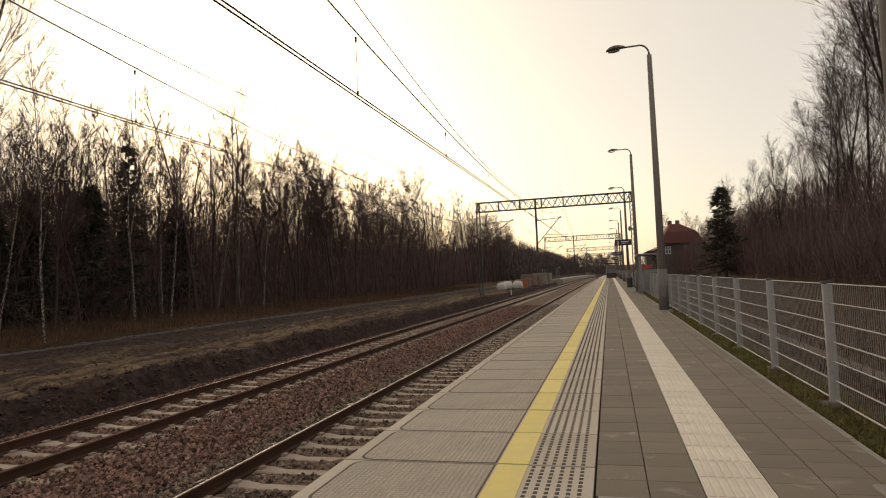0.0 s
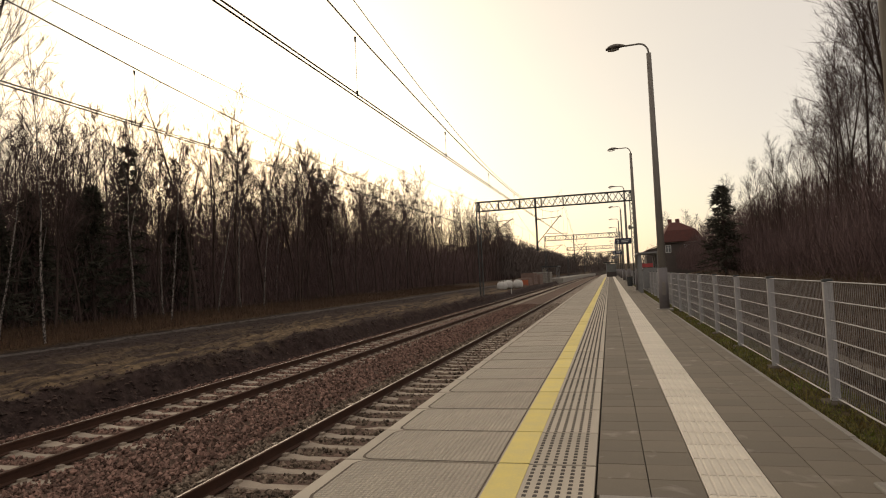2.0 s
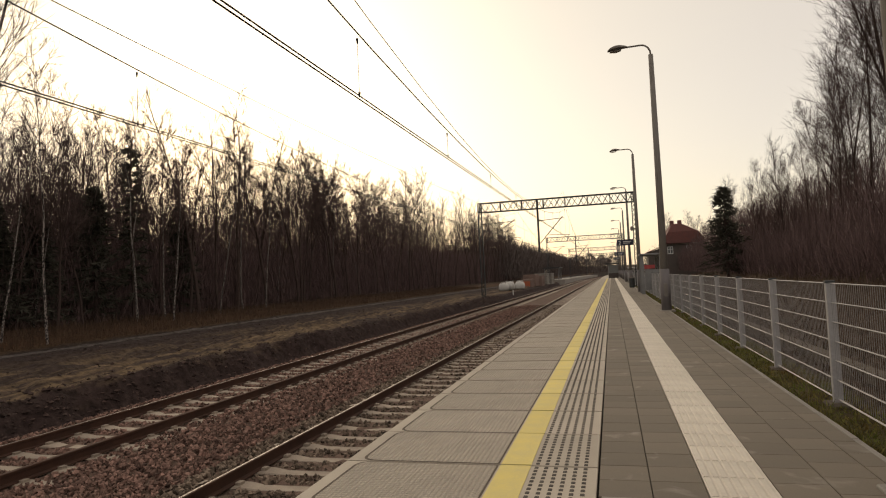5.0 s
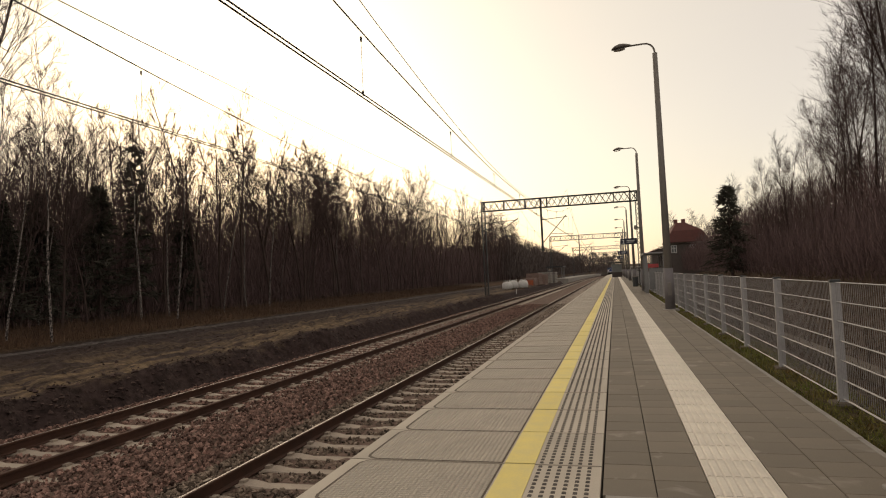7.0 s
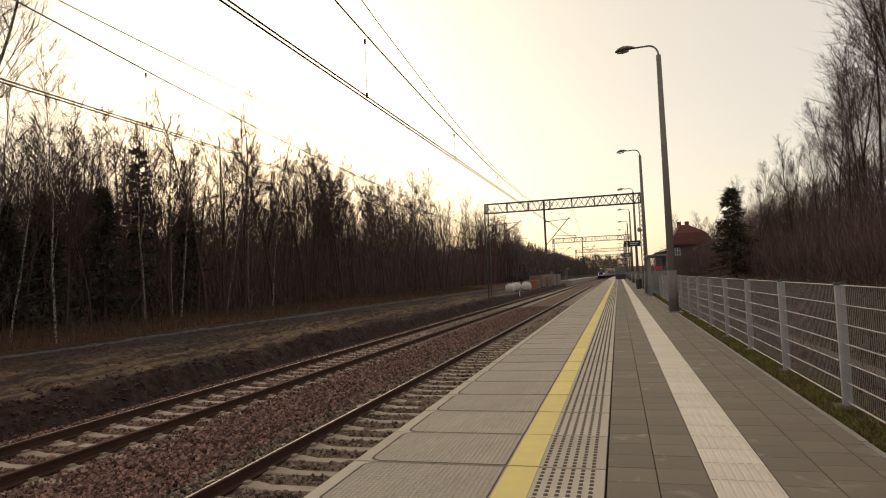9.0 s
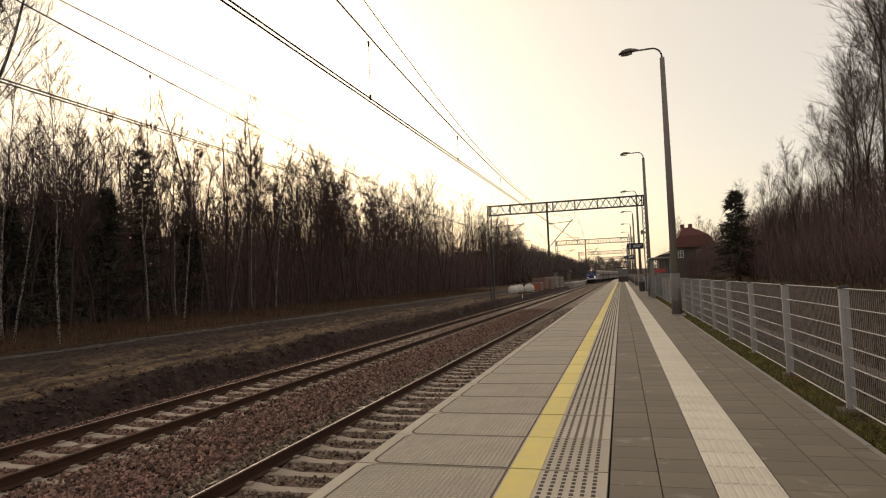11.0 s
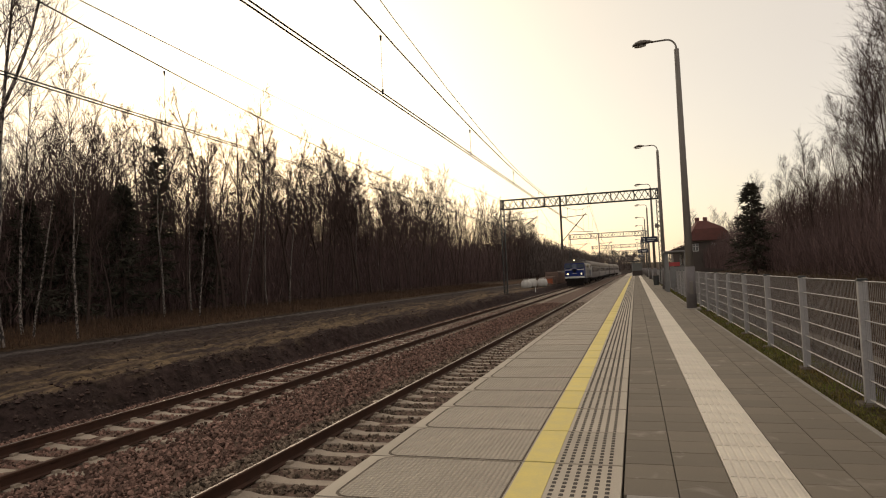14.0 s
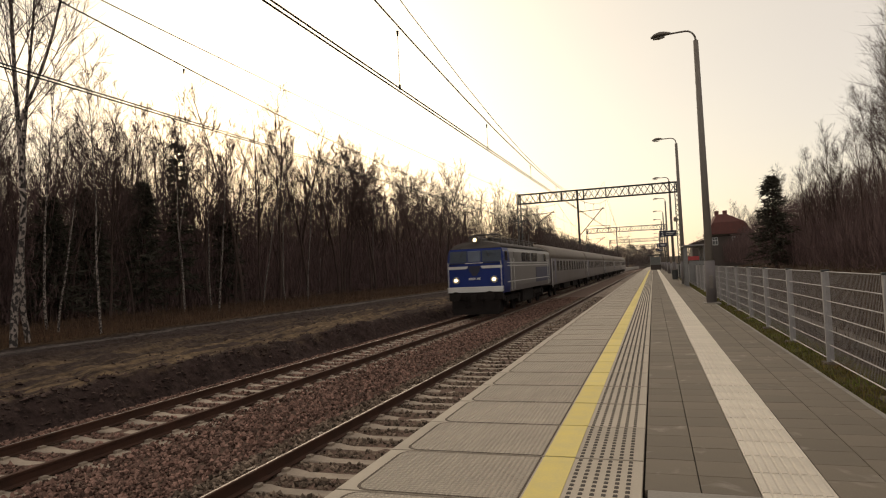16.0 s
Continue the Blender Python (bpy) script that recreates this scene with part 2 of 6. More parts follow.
class Twigs:
    """Collects many three-sided tapered bars as plain arrays."""

    def __init__(self):
        self.v, self.f = [], []

    def bar(self, a, b, r0, r1, sides=3):
        ax, ay, az, bx, by, bz = *map(float, a), *map(float, b)
        dx, dy, dz = bx - ax, by - ay, bz - az
        ln = math.sqrt(dx * dx + dy * dy + dz * dz) or 1e-6
        dx, dy, dz = dx / ln, dy / ln, dz / ln
        if abs(dx) < 0.8:
            ux, uy, uz = 0.0, dz, -dy
        else:
            ux, uy, uz = -dz, 0.0, dx
        q = math.sqrt(ux * ux + uy * uy + uz * uz)
        ux, uy, uz = ux / q, uy / q, uz / q
        wx, wy, wz = dy * uz - dz * uy, dz * ux - dx * uz, dx * uy - dy * ux
        k = len(self.v)
        for x, y, z, r in ((ax, ay, az, r0), (bx, by, bz, r1)):
            for i in range(sides):
                t = 2 * math.pi * i / sides
                c, s_ = r * math.cos(t), r * math.sin(t)
                self.v.append((x + c * ux + s_ * wx, y + c * uy + s_ * wy, z + c * uz + s_ * wz))
        for i in range(sides):
            j = (i + 1) % sides
            self.f.append((k + i, k + j, k + sides + j, k + sides + i))

    def blade(self, a, b, w):
        ax, ay, az, bx, by, bz = *map(float, a), *map(float, b)
        dx, dy, dz = bx - ax, by - ay, bz - az
        nx, ny, nz = random.gauss(0, 1), random.gauss(0, 1), random.gauss(0, 1)
        sx, sy, sz = dy * nz - dz * ny, dz * nx - dx * nz, dx * ny - dy * nx
        q = w / (math.sqrt(sx * sx + sy * sy + sz * sz) or 1.0)
        k = len(self.v)
        self.v += [(ax - sx * q, ay - sy * q, az - sz * q), (ax + sx * q, ay + sy * q, az + sz * q), (bx, by, bz)]
        self.f.append((k, k + 1, k + 2))

    def make(self, name, material, parent=None, smooth=False):
        return raw(name, self.v, self.f, material, parent, smooth)


def blades(name, a, d, w, material, rng):
    """Many thin pointed blades at once: feet a, reach d, half-widths w."""
    side = np.cross(d, rng.normal(size=d.shape))
    side *= (w / (np.linalg.norm(side, axis=1) + 1e-9))[:, None]
    v = np.stack([a - side, a + side, a + d], 1).reshape(-1, 3)
    me = bpy.data.meshes.new(name)
    me.from_pydata(v.tolist(), [], np.arange(len(v)).reshape(-1, 3).tolist())
    me.materials.append(material)
    return new(name, me)


# ---- line of the railway: straight, then a wide bend to the right ----
BEND_Y, BEND_R = 170.0, 1700.0
NEAR_X, FAR_X = -4.00, -8.60
RAIL_Z = -0.80


def bend(y):
    return max(0.0, y - BEND_Y) ** 2 / (2 * BEND_R)


def heading(y):
    return -math.degrees(math.atan(max(0.0, y - BEND_Y) / BEND_R))


# ---- ground: one sheet to the horizon ----
def smooth(a, b, x):
    t = min(1, max(0, (x - a) / (b - a)))
    return t * t * (3 - 2 * t)


def ground_z(x, y):
    x0 = x - bend(y)
    if x0 > 3.2:                     # bank beyond the fence
        h = -0.25 + 3.4 * smooth(5.5, 22, x0) * smooth(150, 60, y) + 1.5 * smooth(22, 60, x0)
    elif x0 > 1.8:
        h = -0.06 - 0.19 * smooth(2.3, 3.2, x0)
    elif x0 > -2.0:
        h = -1.3
    elif x0 > -11.0:
        h = -1.22
    else:
        h = -1.22 + 0.66 * smooth(-11.25, -11.95, x0 + 0.35 * noise.noise((y * 0.8, 5, 0))) + 0.18 * noise.noise((x * 0.5, y * 0.15, 0)) * smooth(-11.2, -12.5, x0) * smooth(-20, -17, x0)
        h += 0.12 * noise.noise((x * 1.7, y * 1.3, 3)) * smooth(-11.0, -11.6, x0) * smooth(-20, -16, x0)
        h += 0.10 * noise.noise((x * 4, y * 2.4, 7)) * smooth(-11.0, -11.6, x0) + 0.10 * noise.noise((x * 2.6, y * 0.5, 17)) * smooth(-12.2, -13, x0) * smooth(-20, -18, x0)
        h += 0.13 * noise.noise((x * 3.1, y * 0.05, 23)) * smooth(-12.1, -12.8, x0) * smooth(-20.3, -19, x0)
        h += 0.10 * noise.noise((x * 2.0, y * 3.0, 29)) * smooth(-11.2, -11.6, x0) * smooth(-13.2, -12.2, x0)
        h += 0.3 * smooth(-23, -30, x0) + 0.15 * noise.noise((x * .3, y * .3, 9)) * smooth(-23, -26, x0)
    if y > 300:
        h += 0.02 * (y - 300) * smooth(300, 700, y) * smooth(0, 40, abs(x0 + 6)) * 0.8
    return h


def grid_axis(spans):
    out = []
    for a, b, s in spans:
        out += list(np.arange(a, b, s))
    return out + [spans[-1][1]]


def make_ground():
    xs = grid_axis([(-3000, -200, 400), (-200, -60, 20), (-60, -24, 2.0), (-24, -10.9, 0.16), (-10.9, 1.6, 1.5), (1.6, 3.4, 0.2), (3.4, 30, 1.3), (30, 200, 17), (200, 3000, 400)])
    ys = grid_axis([(-600, -40, 80), (-40, 0, 4), (0, 45, 0.3), (45, 100, 1.2), (100, 300, 8), (300, 800, 50), (800, 4000, 400)])
    v = [(x + bend(y) if y < 900 else x + bend(900), y, ground_z(x + bend(y), y) if -150 < x < 150 and y < 900 else (0.3 if x < 0 else 4)) for y in ys for x in xs]
    n = len(xs)
    f = [(j * n + i, j * n + i + 1, (j + 1) * n + i + 1, (j + 1) * n + i) for j in range(len(ys) - 1) for i in range(n - 1)]
    ob = raw("ground", v, f, M_GROUND, smooth=True)
    tagged(ob, "dark muddy earth with sandy tracks and dry brown grass", "ground", kind="structure")


def ground_material():
    """Zones across the line: dark cut bank, sandy tracks, mud, gravel road paled for its wet sheen, leaf litter."""
    m = bpy.data.materials.new("railway side earth")
    m.use_nodes = True
    t = m.node_tree
    n, l = t.nodes, t.links
    s = n["Principled BSDF"]
    s.inputs["Roughness"].default_value, s.inputs["Specular IOR Level"].default_value = 0.95, 0.1
    tc = n.new("ShaderNodeTexCoord")
    sep = n.new("ShaderNodeSeparateXYZ")
    l.new(tc.outputs["Object"], sep.inputs[0])
    mp = n.new("ShaderNodeMapping")
    mp.inputs["Scale"].default_value = (1.0, 0.22, 1.0)
    l.new(tc.outputs["Object"], mp.inputs[0])
    streak = n.new("ShaderNodeTexNoise")
    streak.inputs["Scale"].default_value, streak.inputs["Detail"].default_value = 0.9, 6
    l.new(mp.outputs[0], streak.inputs["Vector"])
    fine = n.new("ShaderNodeTexNoise")
    fine.inputs["Scale"].default_value, fine.inputs["Detail"].default_value, fine.inputs["Roughness"].default_value = 4.0, 9, 0.7
    l.new(tc.outputs["Object"], fine.inputs["Vector"])

    def math_node(op, a, b):
        k = n.new("ShaderNodeMath")
        k.operation = op
        for i, q in enumerate((a, b)):
            if isinstance(q, (int, float)):
                k.inputs[i].default_value = q
            else:
                l.new(q, k.inputs[i])
        return k.outputs[0]
    wob = math_node("MULTIPLY_ADD", streak.outputs[0], 2.6)
    wob.node.inputs[2].default_value = -1.3
    x = math_node("ADD", sep.outputs[0], wob)
    pos = n.new("ShaderNodeMapRange")
    pos.inputs["From Min"].default_value, pos.inputs["From Max"].default_value = -30, 10
    l.new(x, pos.inputs["Value"])
    ramp = n.new("ShaderNodeValToRGB")
    cr = ramp.color_ramp
    # the gravel road's stops (-21.3, -20.8) include a wet sheen in their colour
    stops = [(-30, (0.06, 0.036, 0.022)), (-25, (0.12, 0.065, 0.034)), (-22.6, (0.09, 0.055, 0.03)), (-21.7, (0.04, 0.03, 0.026)),
             (-21.3, (0.15, 0.128, 0.12)), (-20.8, (0.13, 0.11, 0.102)), (-20.4, (0.06, 0.044, 0.039)), (-16.5, (0.066, 0.047, 0.042)), (-14.6, (0.078, 0.056, 0.047)),
             (-12.1, (0.082, 0.057, 0.05)), (-11.9, (0.07, 0.048, 0.043)), (-10.5, (0.068, 0.046, 0.042)), (1.7, (0.06, 0.05, 0.035)), (1.9, (0.12, 0.115, 0.04)), (2.4, (0.13, 0.10, 0.045)), (2.9, (0.10, 0.07, 0.048)), (5, (0.13, 0.094, 0.072)), (10, (0.10, 0.068, 0.048))]
    for i, (p, c) in enumerate(stops):
        el = cr.elements[i] if i < 2 else cr.elements.new((p + 30) / 40)
        el.position = (p + 30) / 40
    for el, (p, c) in zip(cr.elements, stops):
        el.position, el.color = (p + 30) / 40, (*c, 1)
    l.new(pos.outputs[0], ramp.inputs[0])
    val = n.new("ShaderNodeMapRange")
    val.inputs["From Min"].default_value, val.inputs["From Max"].default_value = 0.3, 0.7
    val.inputs["To Min"].default_value, val.inputs["To Max"].default_value = 0.2, 1.0
    l.new(fine.outputs[0], val.inputs["Value"])
    hs = n.new("ShaderNodeHueSaturation")
    # sandy wheel tracks: long thin streaks between the mud and the cut bank
    mp2 = n.new("ShaderNodeMapping")
    mp2.inputs["Scale"].default_value = (1.0, 0.045, 1.0)
    l.new(tc.outputs["Object"], mp2.inputs[0])
    st2 = n.new("ShaderNodeTexNoise")
    st2.inputs["Scale"].default_value, st2.inputs["Detail"].default_value, st2.inputs["Roughness"].default_value = 1.6, 8, 0.72
    l.new(mp2.outputs[0], st2.inputs["Vector"])
    thr = n.new("ShaderNodeMapRange")
    thr.inputs["From Min"].default_value, thr.inputs["From Max"].default_value = 0.44, 0.58
    l.new(st2.outputs[0], thr.inputs["Value"])
    lo = n.new("ShaderNodeMapRange")
    lo.inputs["From Min"].default_value, lo.inputs["From Max"].default_value = -18.5, -13.6
    l.new(x, lo.inputs["Value"])
    hi = n.new("ShaderNodeMapRange")
    hi.inputs["From Min"].default_value, hi.inputs["From Max"].default_value = -11.9, -12.4
    l.new(x, hi.inputs["Value"])
    mask = math_node("MULTIPLY", math_node("MULTIPLY", lo.outputs[0], hi.outputs[0]), thr.outputs[0])
    sand = n.new("ShaderNodeMix")
    sand.data_type = "RGBA"
    sand.inputs["B"].default_value = (0.26, 0.185, 0.11, 1)
    l.new(mask, sand.inputs["Factor"])
    l.new(ramp.outputs[0], sand.inputs["A"])
    l.new(sand.outputs["Result"], hs.inputs["Color"])
    l.new(val.outputs[0], hs.inputs["Value"])
    l.new(hs.outputs[0], s.inputs["Base Color"])
    bp = n.new("ShaderNodeBump")
    bp.inputs["Distance"].default_value, bp.inputs["Strength"].default_value = 0.12, 0.8
    l.new(fine.outputs[0], bp.inputs["Height"])
    l.new(bp.outputs[0], s.inputs["Normal"])
    return m


M_GROUND = ground_material()
make_ground()

# ---- tracks ----
def rail_profile(x):
    """Outline of a rail, foot to head, round x."""
    half = [(0.0625, -0.172), (0.0625, -0.160), (0.009, -0.142), (0.009, -0.045), (0.035, -0.036), (0.036, -0.008), (0.032, -0.0025), (0.013, 0.0)]
    return [(x + a, RAIL_Z + b) for a, b in half] + [(x - a, RAIL_Z + b) for a, b in reversed(half)]


def make_rail(xc, label, rusty=False):
    ys = list(np.arange(-14, 170, 12.0)) + list(np.arange(170, 700, 15.0))
    bm = bmesh.new()
    loft(bm, [[(px + bend(y), y, pz) for px, pz in rail_profile(xc)] for y in ys])
    bmesh.ops.recalc_face_normals(bm, faces=bm.faces)
    bm.normal_update()
    # with rusty set, the head just keeps the brown colour of the sides
    for f in bm.faces:
        if not rusty and f.normal.z > 0.996 and f.calc_center_median().z > RAIL_Z - 0.01:
            f.material_index = 1
    return tagged(part("rail", bm, (M_RAIL, M_RAILTOP)), label, "rail", "rails of the line", "structure")


def sleeper_mesh():
    bm = bmesh.new()
    rings = []
    for x, w, h in ((-1.3, 0.125, -0.03), (-1.22, 0.135, 0.0), (-0.55, 0.135, 0.0), (-0.35, 0.11, -0.025), (0.35, 0.11, -0.025), (0.55, 0.135, 0.0), (1.22, 0.135, 0.0), (1.3, 0.125, -0.03)):
        rings.append([(x, -w - 0.02, -0.18), (x, -w, h - 0.015), (x, -w + 0.02, h), (x, w - 0.02, h), (x, w, h - 0.015), (x, w + 0.02, -0.18)])
    loft(bm, rings)
    for sx in (-0.7535, 0.7535):
        for o in (-0.105, 0.105):
            box(bm, sx + o - 0.035, sx + o + 0.035, -0.05, 0.05, -0.005, 0.035)
    bmesh.ops.recalc_face_normals(bm, faces=bm.faces)
    me = bpy.data.meshes.new("sleeper")
    bm.to_mesh(me)
    bm.free()
    me.materials.append(M_SLEEPER)
    return me


def make_ballast(name, x0, x1, top, shoulder, seed):
    ys = list(np.arange(-14, 60, 0.35)) + list(np.arange(60, 170, 4.0)) + list(np.arange(170, 700, 20.0))
    xs = np.arange(x0, x1 + 0.01, 0.3)
    v, f = [], []
    for y in ys:
        for x in xs:
            z = top + 0.03 * noise.noise((x * 2.2, y * 2.2, seed)) - 0.012
            z -= 0.22 * smooth(x0 + shoulder, x0, x)
            v.append((x + bend(y), y, z))
    n = len(xs)
    f = [(j * n + i, j * n + i + 1, (j + 1) * n + i + 1, (j + 1) * n + i) for j in range(len(ys) - 1) for i in range(n - 1)]
    return tagged(raw(name, v, f, M_BALLAST, smooth=True), "bed of brown crushed stone under both tracks", "ballast", kind="structure")


ballast = make_ballast("ballast_bed", -11.0, -2.0, -0.992, 0.7, 2)
for xc, lab in ((NEAR_X - 0.7535, "rusty steel rail with a polished head beside the platform"), (NEAR_X + 0.7535, "rusty steel rail with a polished head under the platform edge"),
                (FAR_X - 0.7535, "rusty steel rail with a polished head on the far track"), (FAR_X + 0.7535, "rusty steel rail with a brown head on the far track")):
    make_rail(xc, lab, "brown" in lab)


# ---- platform ----
P_END = 300.0
SLAB_L, SLAB_0 = 0.991, 0.018     # slab pitch, phase of joints


def make_platform():
    ys = [-14] + list(np.arange(0, 170, 17.0)) + list(np.arange(170, P_END + 1, 10.0))
    bm = bmesh.new()
    loft(bm, [[(x + bend(y), y, z) for x, z in ((1.86, -1.3), (1.86, -0.055), (-2.17, -0.055), (-2.17, -0.2), (-2.02, -0.22), (-2.02, -1.3))] for y in ys])
    bmesh.ops.recalc_face_normals(bm, faces=bm.faces)
    core = part("platform", bm, M_JOINT)
    return tagged(core, "long railway platform of concrete slabs and grey-brown pavers", "platform", kind="structure")


platform = make_platform()


# ---- overhead line ----
GANTRY_Y = [-6.0, 61.0, 128.0, 195.0, 262.0]


def make_gantry():
    g = thing("catenary_gantry", pose(0, 0, 0), "dark lattice steel gantry spanning both tracks", "gantry", "gantries over the line")
    xl, xr, zt, zb = -12.2, 2.33, 8.68, 7.78
    for x, zb0, nm in ((xl, -1.3, "post"), (xr, -0.6, "post")):
        bm = bmesh.new()
        for sx in (-0.17, 0.17):
            box(bm, x + sx - 0.035, x + sx + 0.035, -0.13, 0.13, zb0, zt, 0.008)
        z, k = zb0 + 0.2, 0
        while z < zt - 0.5:
            s = 1 if k % 2 else -1
            rod(bm, (x - 0.17 * s, -0.1, z), (x + 0.17 * s, -0.1, z + 0.45), 0.022, n=4)
            rod(bm, (x + 0.17 * s, 0.1, z), (x - 0.17 * s, 0.1, z + 0.45), 0.022, n=4)
            z, k = z + 0.45, k + 1
        box(bm, x - 0.35, x + 0.35, -0.35, 0.35, zb0 - 0.1, zb0 + 0.35 if x < 0 else zb0 + 0.55, 0.02)
        part(nm, bm, M_DARKSTEEL, g)
    for y in (-0.25, 0.25):
        for z in (zt, zb):
            bm = box(bmesh.new(), xl - 0.1, xr + 0.1, y - 0.045, y + 0.045, z - 0.045, z + 0.045, 0.008)
            part("chord", bm, M_DARKSTEEL, g)
        bm = bmesh.new()
        n = 26
        w = (xr - xl) / n
        for i in range(n):
            a, b = xl + i * w, xl + (i + 1) * w
            if y < 0:
                rod(bm, (a, y, zb), (b, y, zt), 0.024, n=4)
                rod(bm, (a, y, zt), (b, y, zb), 0.024, n=4)
            else:
                rod(bm, (a, y, zb if i % 2 else zt), (b, y, zt if i % 2 else zb), 0.024, n=4)
        part("lattice", bm, M_DARKSTEEL, g)
    for x in np.linspace(xl, xr, 8):
        bm = bmesh.new()
        for z in (zt, zb):
            rod(bm, (x, -0.25, z), (x, 0.25, z), 0.024, n=4)
        rod(bm, (x, -0.25, zb), (x, -0.25, zt), 0.04, n=4)
        rod(bm, (x, 0.25, zb), (x, 0.25, zt), 0.04, n=4)
        part("cross_tie", bm, M_DARKSTEEL, g)
    # drop post between the tracks and the arms that steady the wires
    xm = -6.55
    part("drop_post", box(bmesh.new(), xm - 0.09, xm + 0.09, -0.09, 0.09, 3.6, zt, 0.01), M_DARKSTEEL, g)
    for x0, xt in ((xm, NEAR_X), (xl, FAR_X)):
        bm = bmesh.new()
        rod(bm, (x0, 0, 4.3 if x0 == xm else 4.6), (xt - 0.2, 0, 6.9), 0.04, n=6)
        rod(bm, (x0, 0, 6.6), (xt - 0.1, 0, 6.75), 0.03, n=6)
        rod(bm, (x0 + 0.9, 0, 5.2), (xt + 0.35, 0, 5.12), 0.022, n=6)
        rod(bm, (xt + 0.35, 0, 5.12), (xt, 0, 4.82), 0.018, n=6)
        part("cantilever", bm, M_DARKSTEEL, g)
        bm = bmesh.new()
        for i in range(6):
            rod(bm, (x0 + 0.12 + i * 0.06, 0, 6.6 + 0.004 * i), (x0 + 0.15 + i * 0.06, 0, 6.604 + 0.004 * i), 0.08, 0.05, n=10)
        part("insulator", bm, M_CERAMIC, g)
    return g


gantry = make_gantry()
for gy in GANTRY_Y[2:]:
    copy_thing(gantry, pose(bend(gy), gy, 0, 0, 0, heading(gy)))
gantry.matrix_basis = pose(0, GANTRY_Y[1], 0)


def wire(name, fn, y0, y1, step, r, label):
    """A hanging wire that follows fn(y) -> x, z."""
    v, f = [], []
    for i, y in enumerate(np.arange(y0, y1 + 0.01, step)):
        x, z = fn(y)
        v += [(x + bend(y) + r * math.cos(a), y, z + r * math.sin(a)) for a in (0.8, 2.37, 3.94, 5.5)]
        if i:
            k = 4 * i
            f += [(k - 4 + j, k - 4 + (j + 1) % 4, k + (j + 1) % 4, k + j) for j in range(4)]
    ob = raw(name, v, f, M_WIRE)
    return tagged(ob, label, "wire", "overhead wires")


def span(y):
    """0 at a gantry, 1 at mid-span."""
    u = ((y - GANTRY_Y[0]) % 67.0) / 67.0
    return 1 - (2 * u - 1) ** 2


def zig(y):
    k = (y - GANTRY_Y[0]) / 67.0
    i = math.floor(k)
    a = 0.2 * (1 if i % 2 else -1)
    return a * (1 - 2 * (k - i))


for xt, lab in ((NEAR_X, "near track"), (FAR_X, "far track")):
    for o in (-0.02, 0.02):
        wire("contact_wire", lambda y, o=o, xt=xt: (xt + o * 0.9 + zig(y), 4.80 + o * 0.9 - 0.10 * span(y)), -6, 329, 6.7, 0.0125, "thin dark copper contact wire strung over the " + lab)
    wire("messenger_wire", lambda y, xt=xt: (xt + 0.05 + zig(y) * 0.5, 7.6 - 2.5 * span(y)), -6, 329, 3.35, 0.0125, "sagging dark messenger wire above the " + lab)
wire("feeder_wire", lambda y: (NEAR_X - 0.02, 9.3 - 4.05 * span(y)), -6, 329, 3.35, 0.008, "thin sagging wire above the near track")
wire("earth_wire", lambda y: (-12.2, 8.75 - 0.5 * span(y)), -6, 329, 6.7, 0.0135, "thin wire strung along the far gantry posts")
for xt in (NEAR_X, FAR_X):
    for y in np.arange(-2, 195, 6.1):
        b = bmesh.new()
        zc, zm = 4.80 - 0.10 * span(y), 7.6 - 2.5 * span(y)
        rod(b, (0, 0, zc), (0, 0.0, zm), 0.005, n=4)
        for z in (zc + 0.03, zm - 0.05):
            rod(b, (0, 0, z - 0.045), (0, 0, z + 0.045), 0.014, 0.022, n=6)
        d = tagged(part("dropper", b, M_WIRE), "thin vertical dropper wire between the overhead wires", "dropper", "droppers of the overhead line")
        d.location = (xt + zig(y) * 0.75 + bend(y), y, 0)


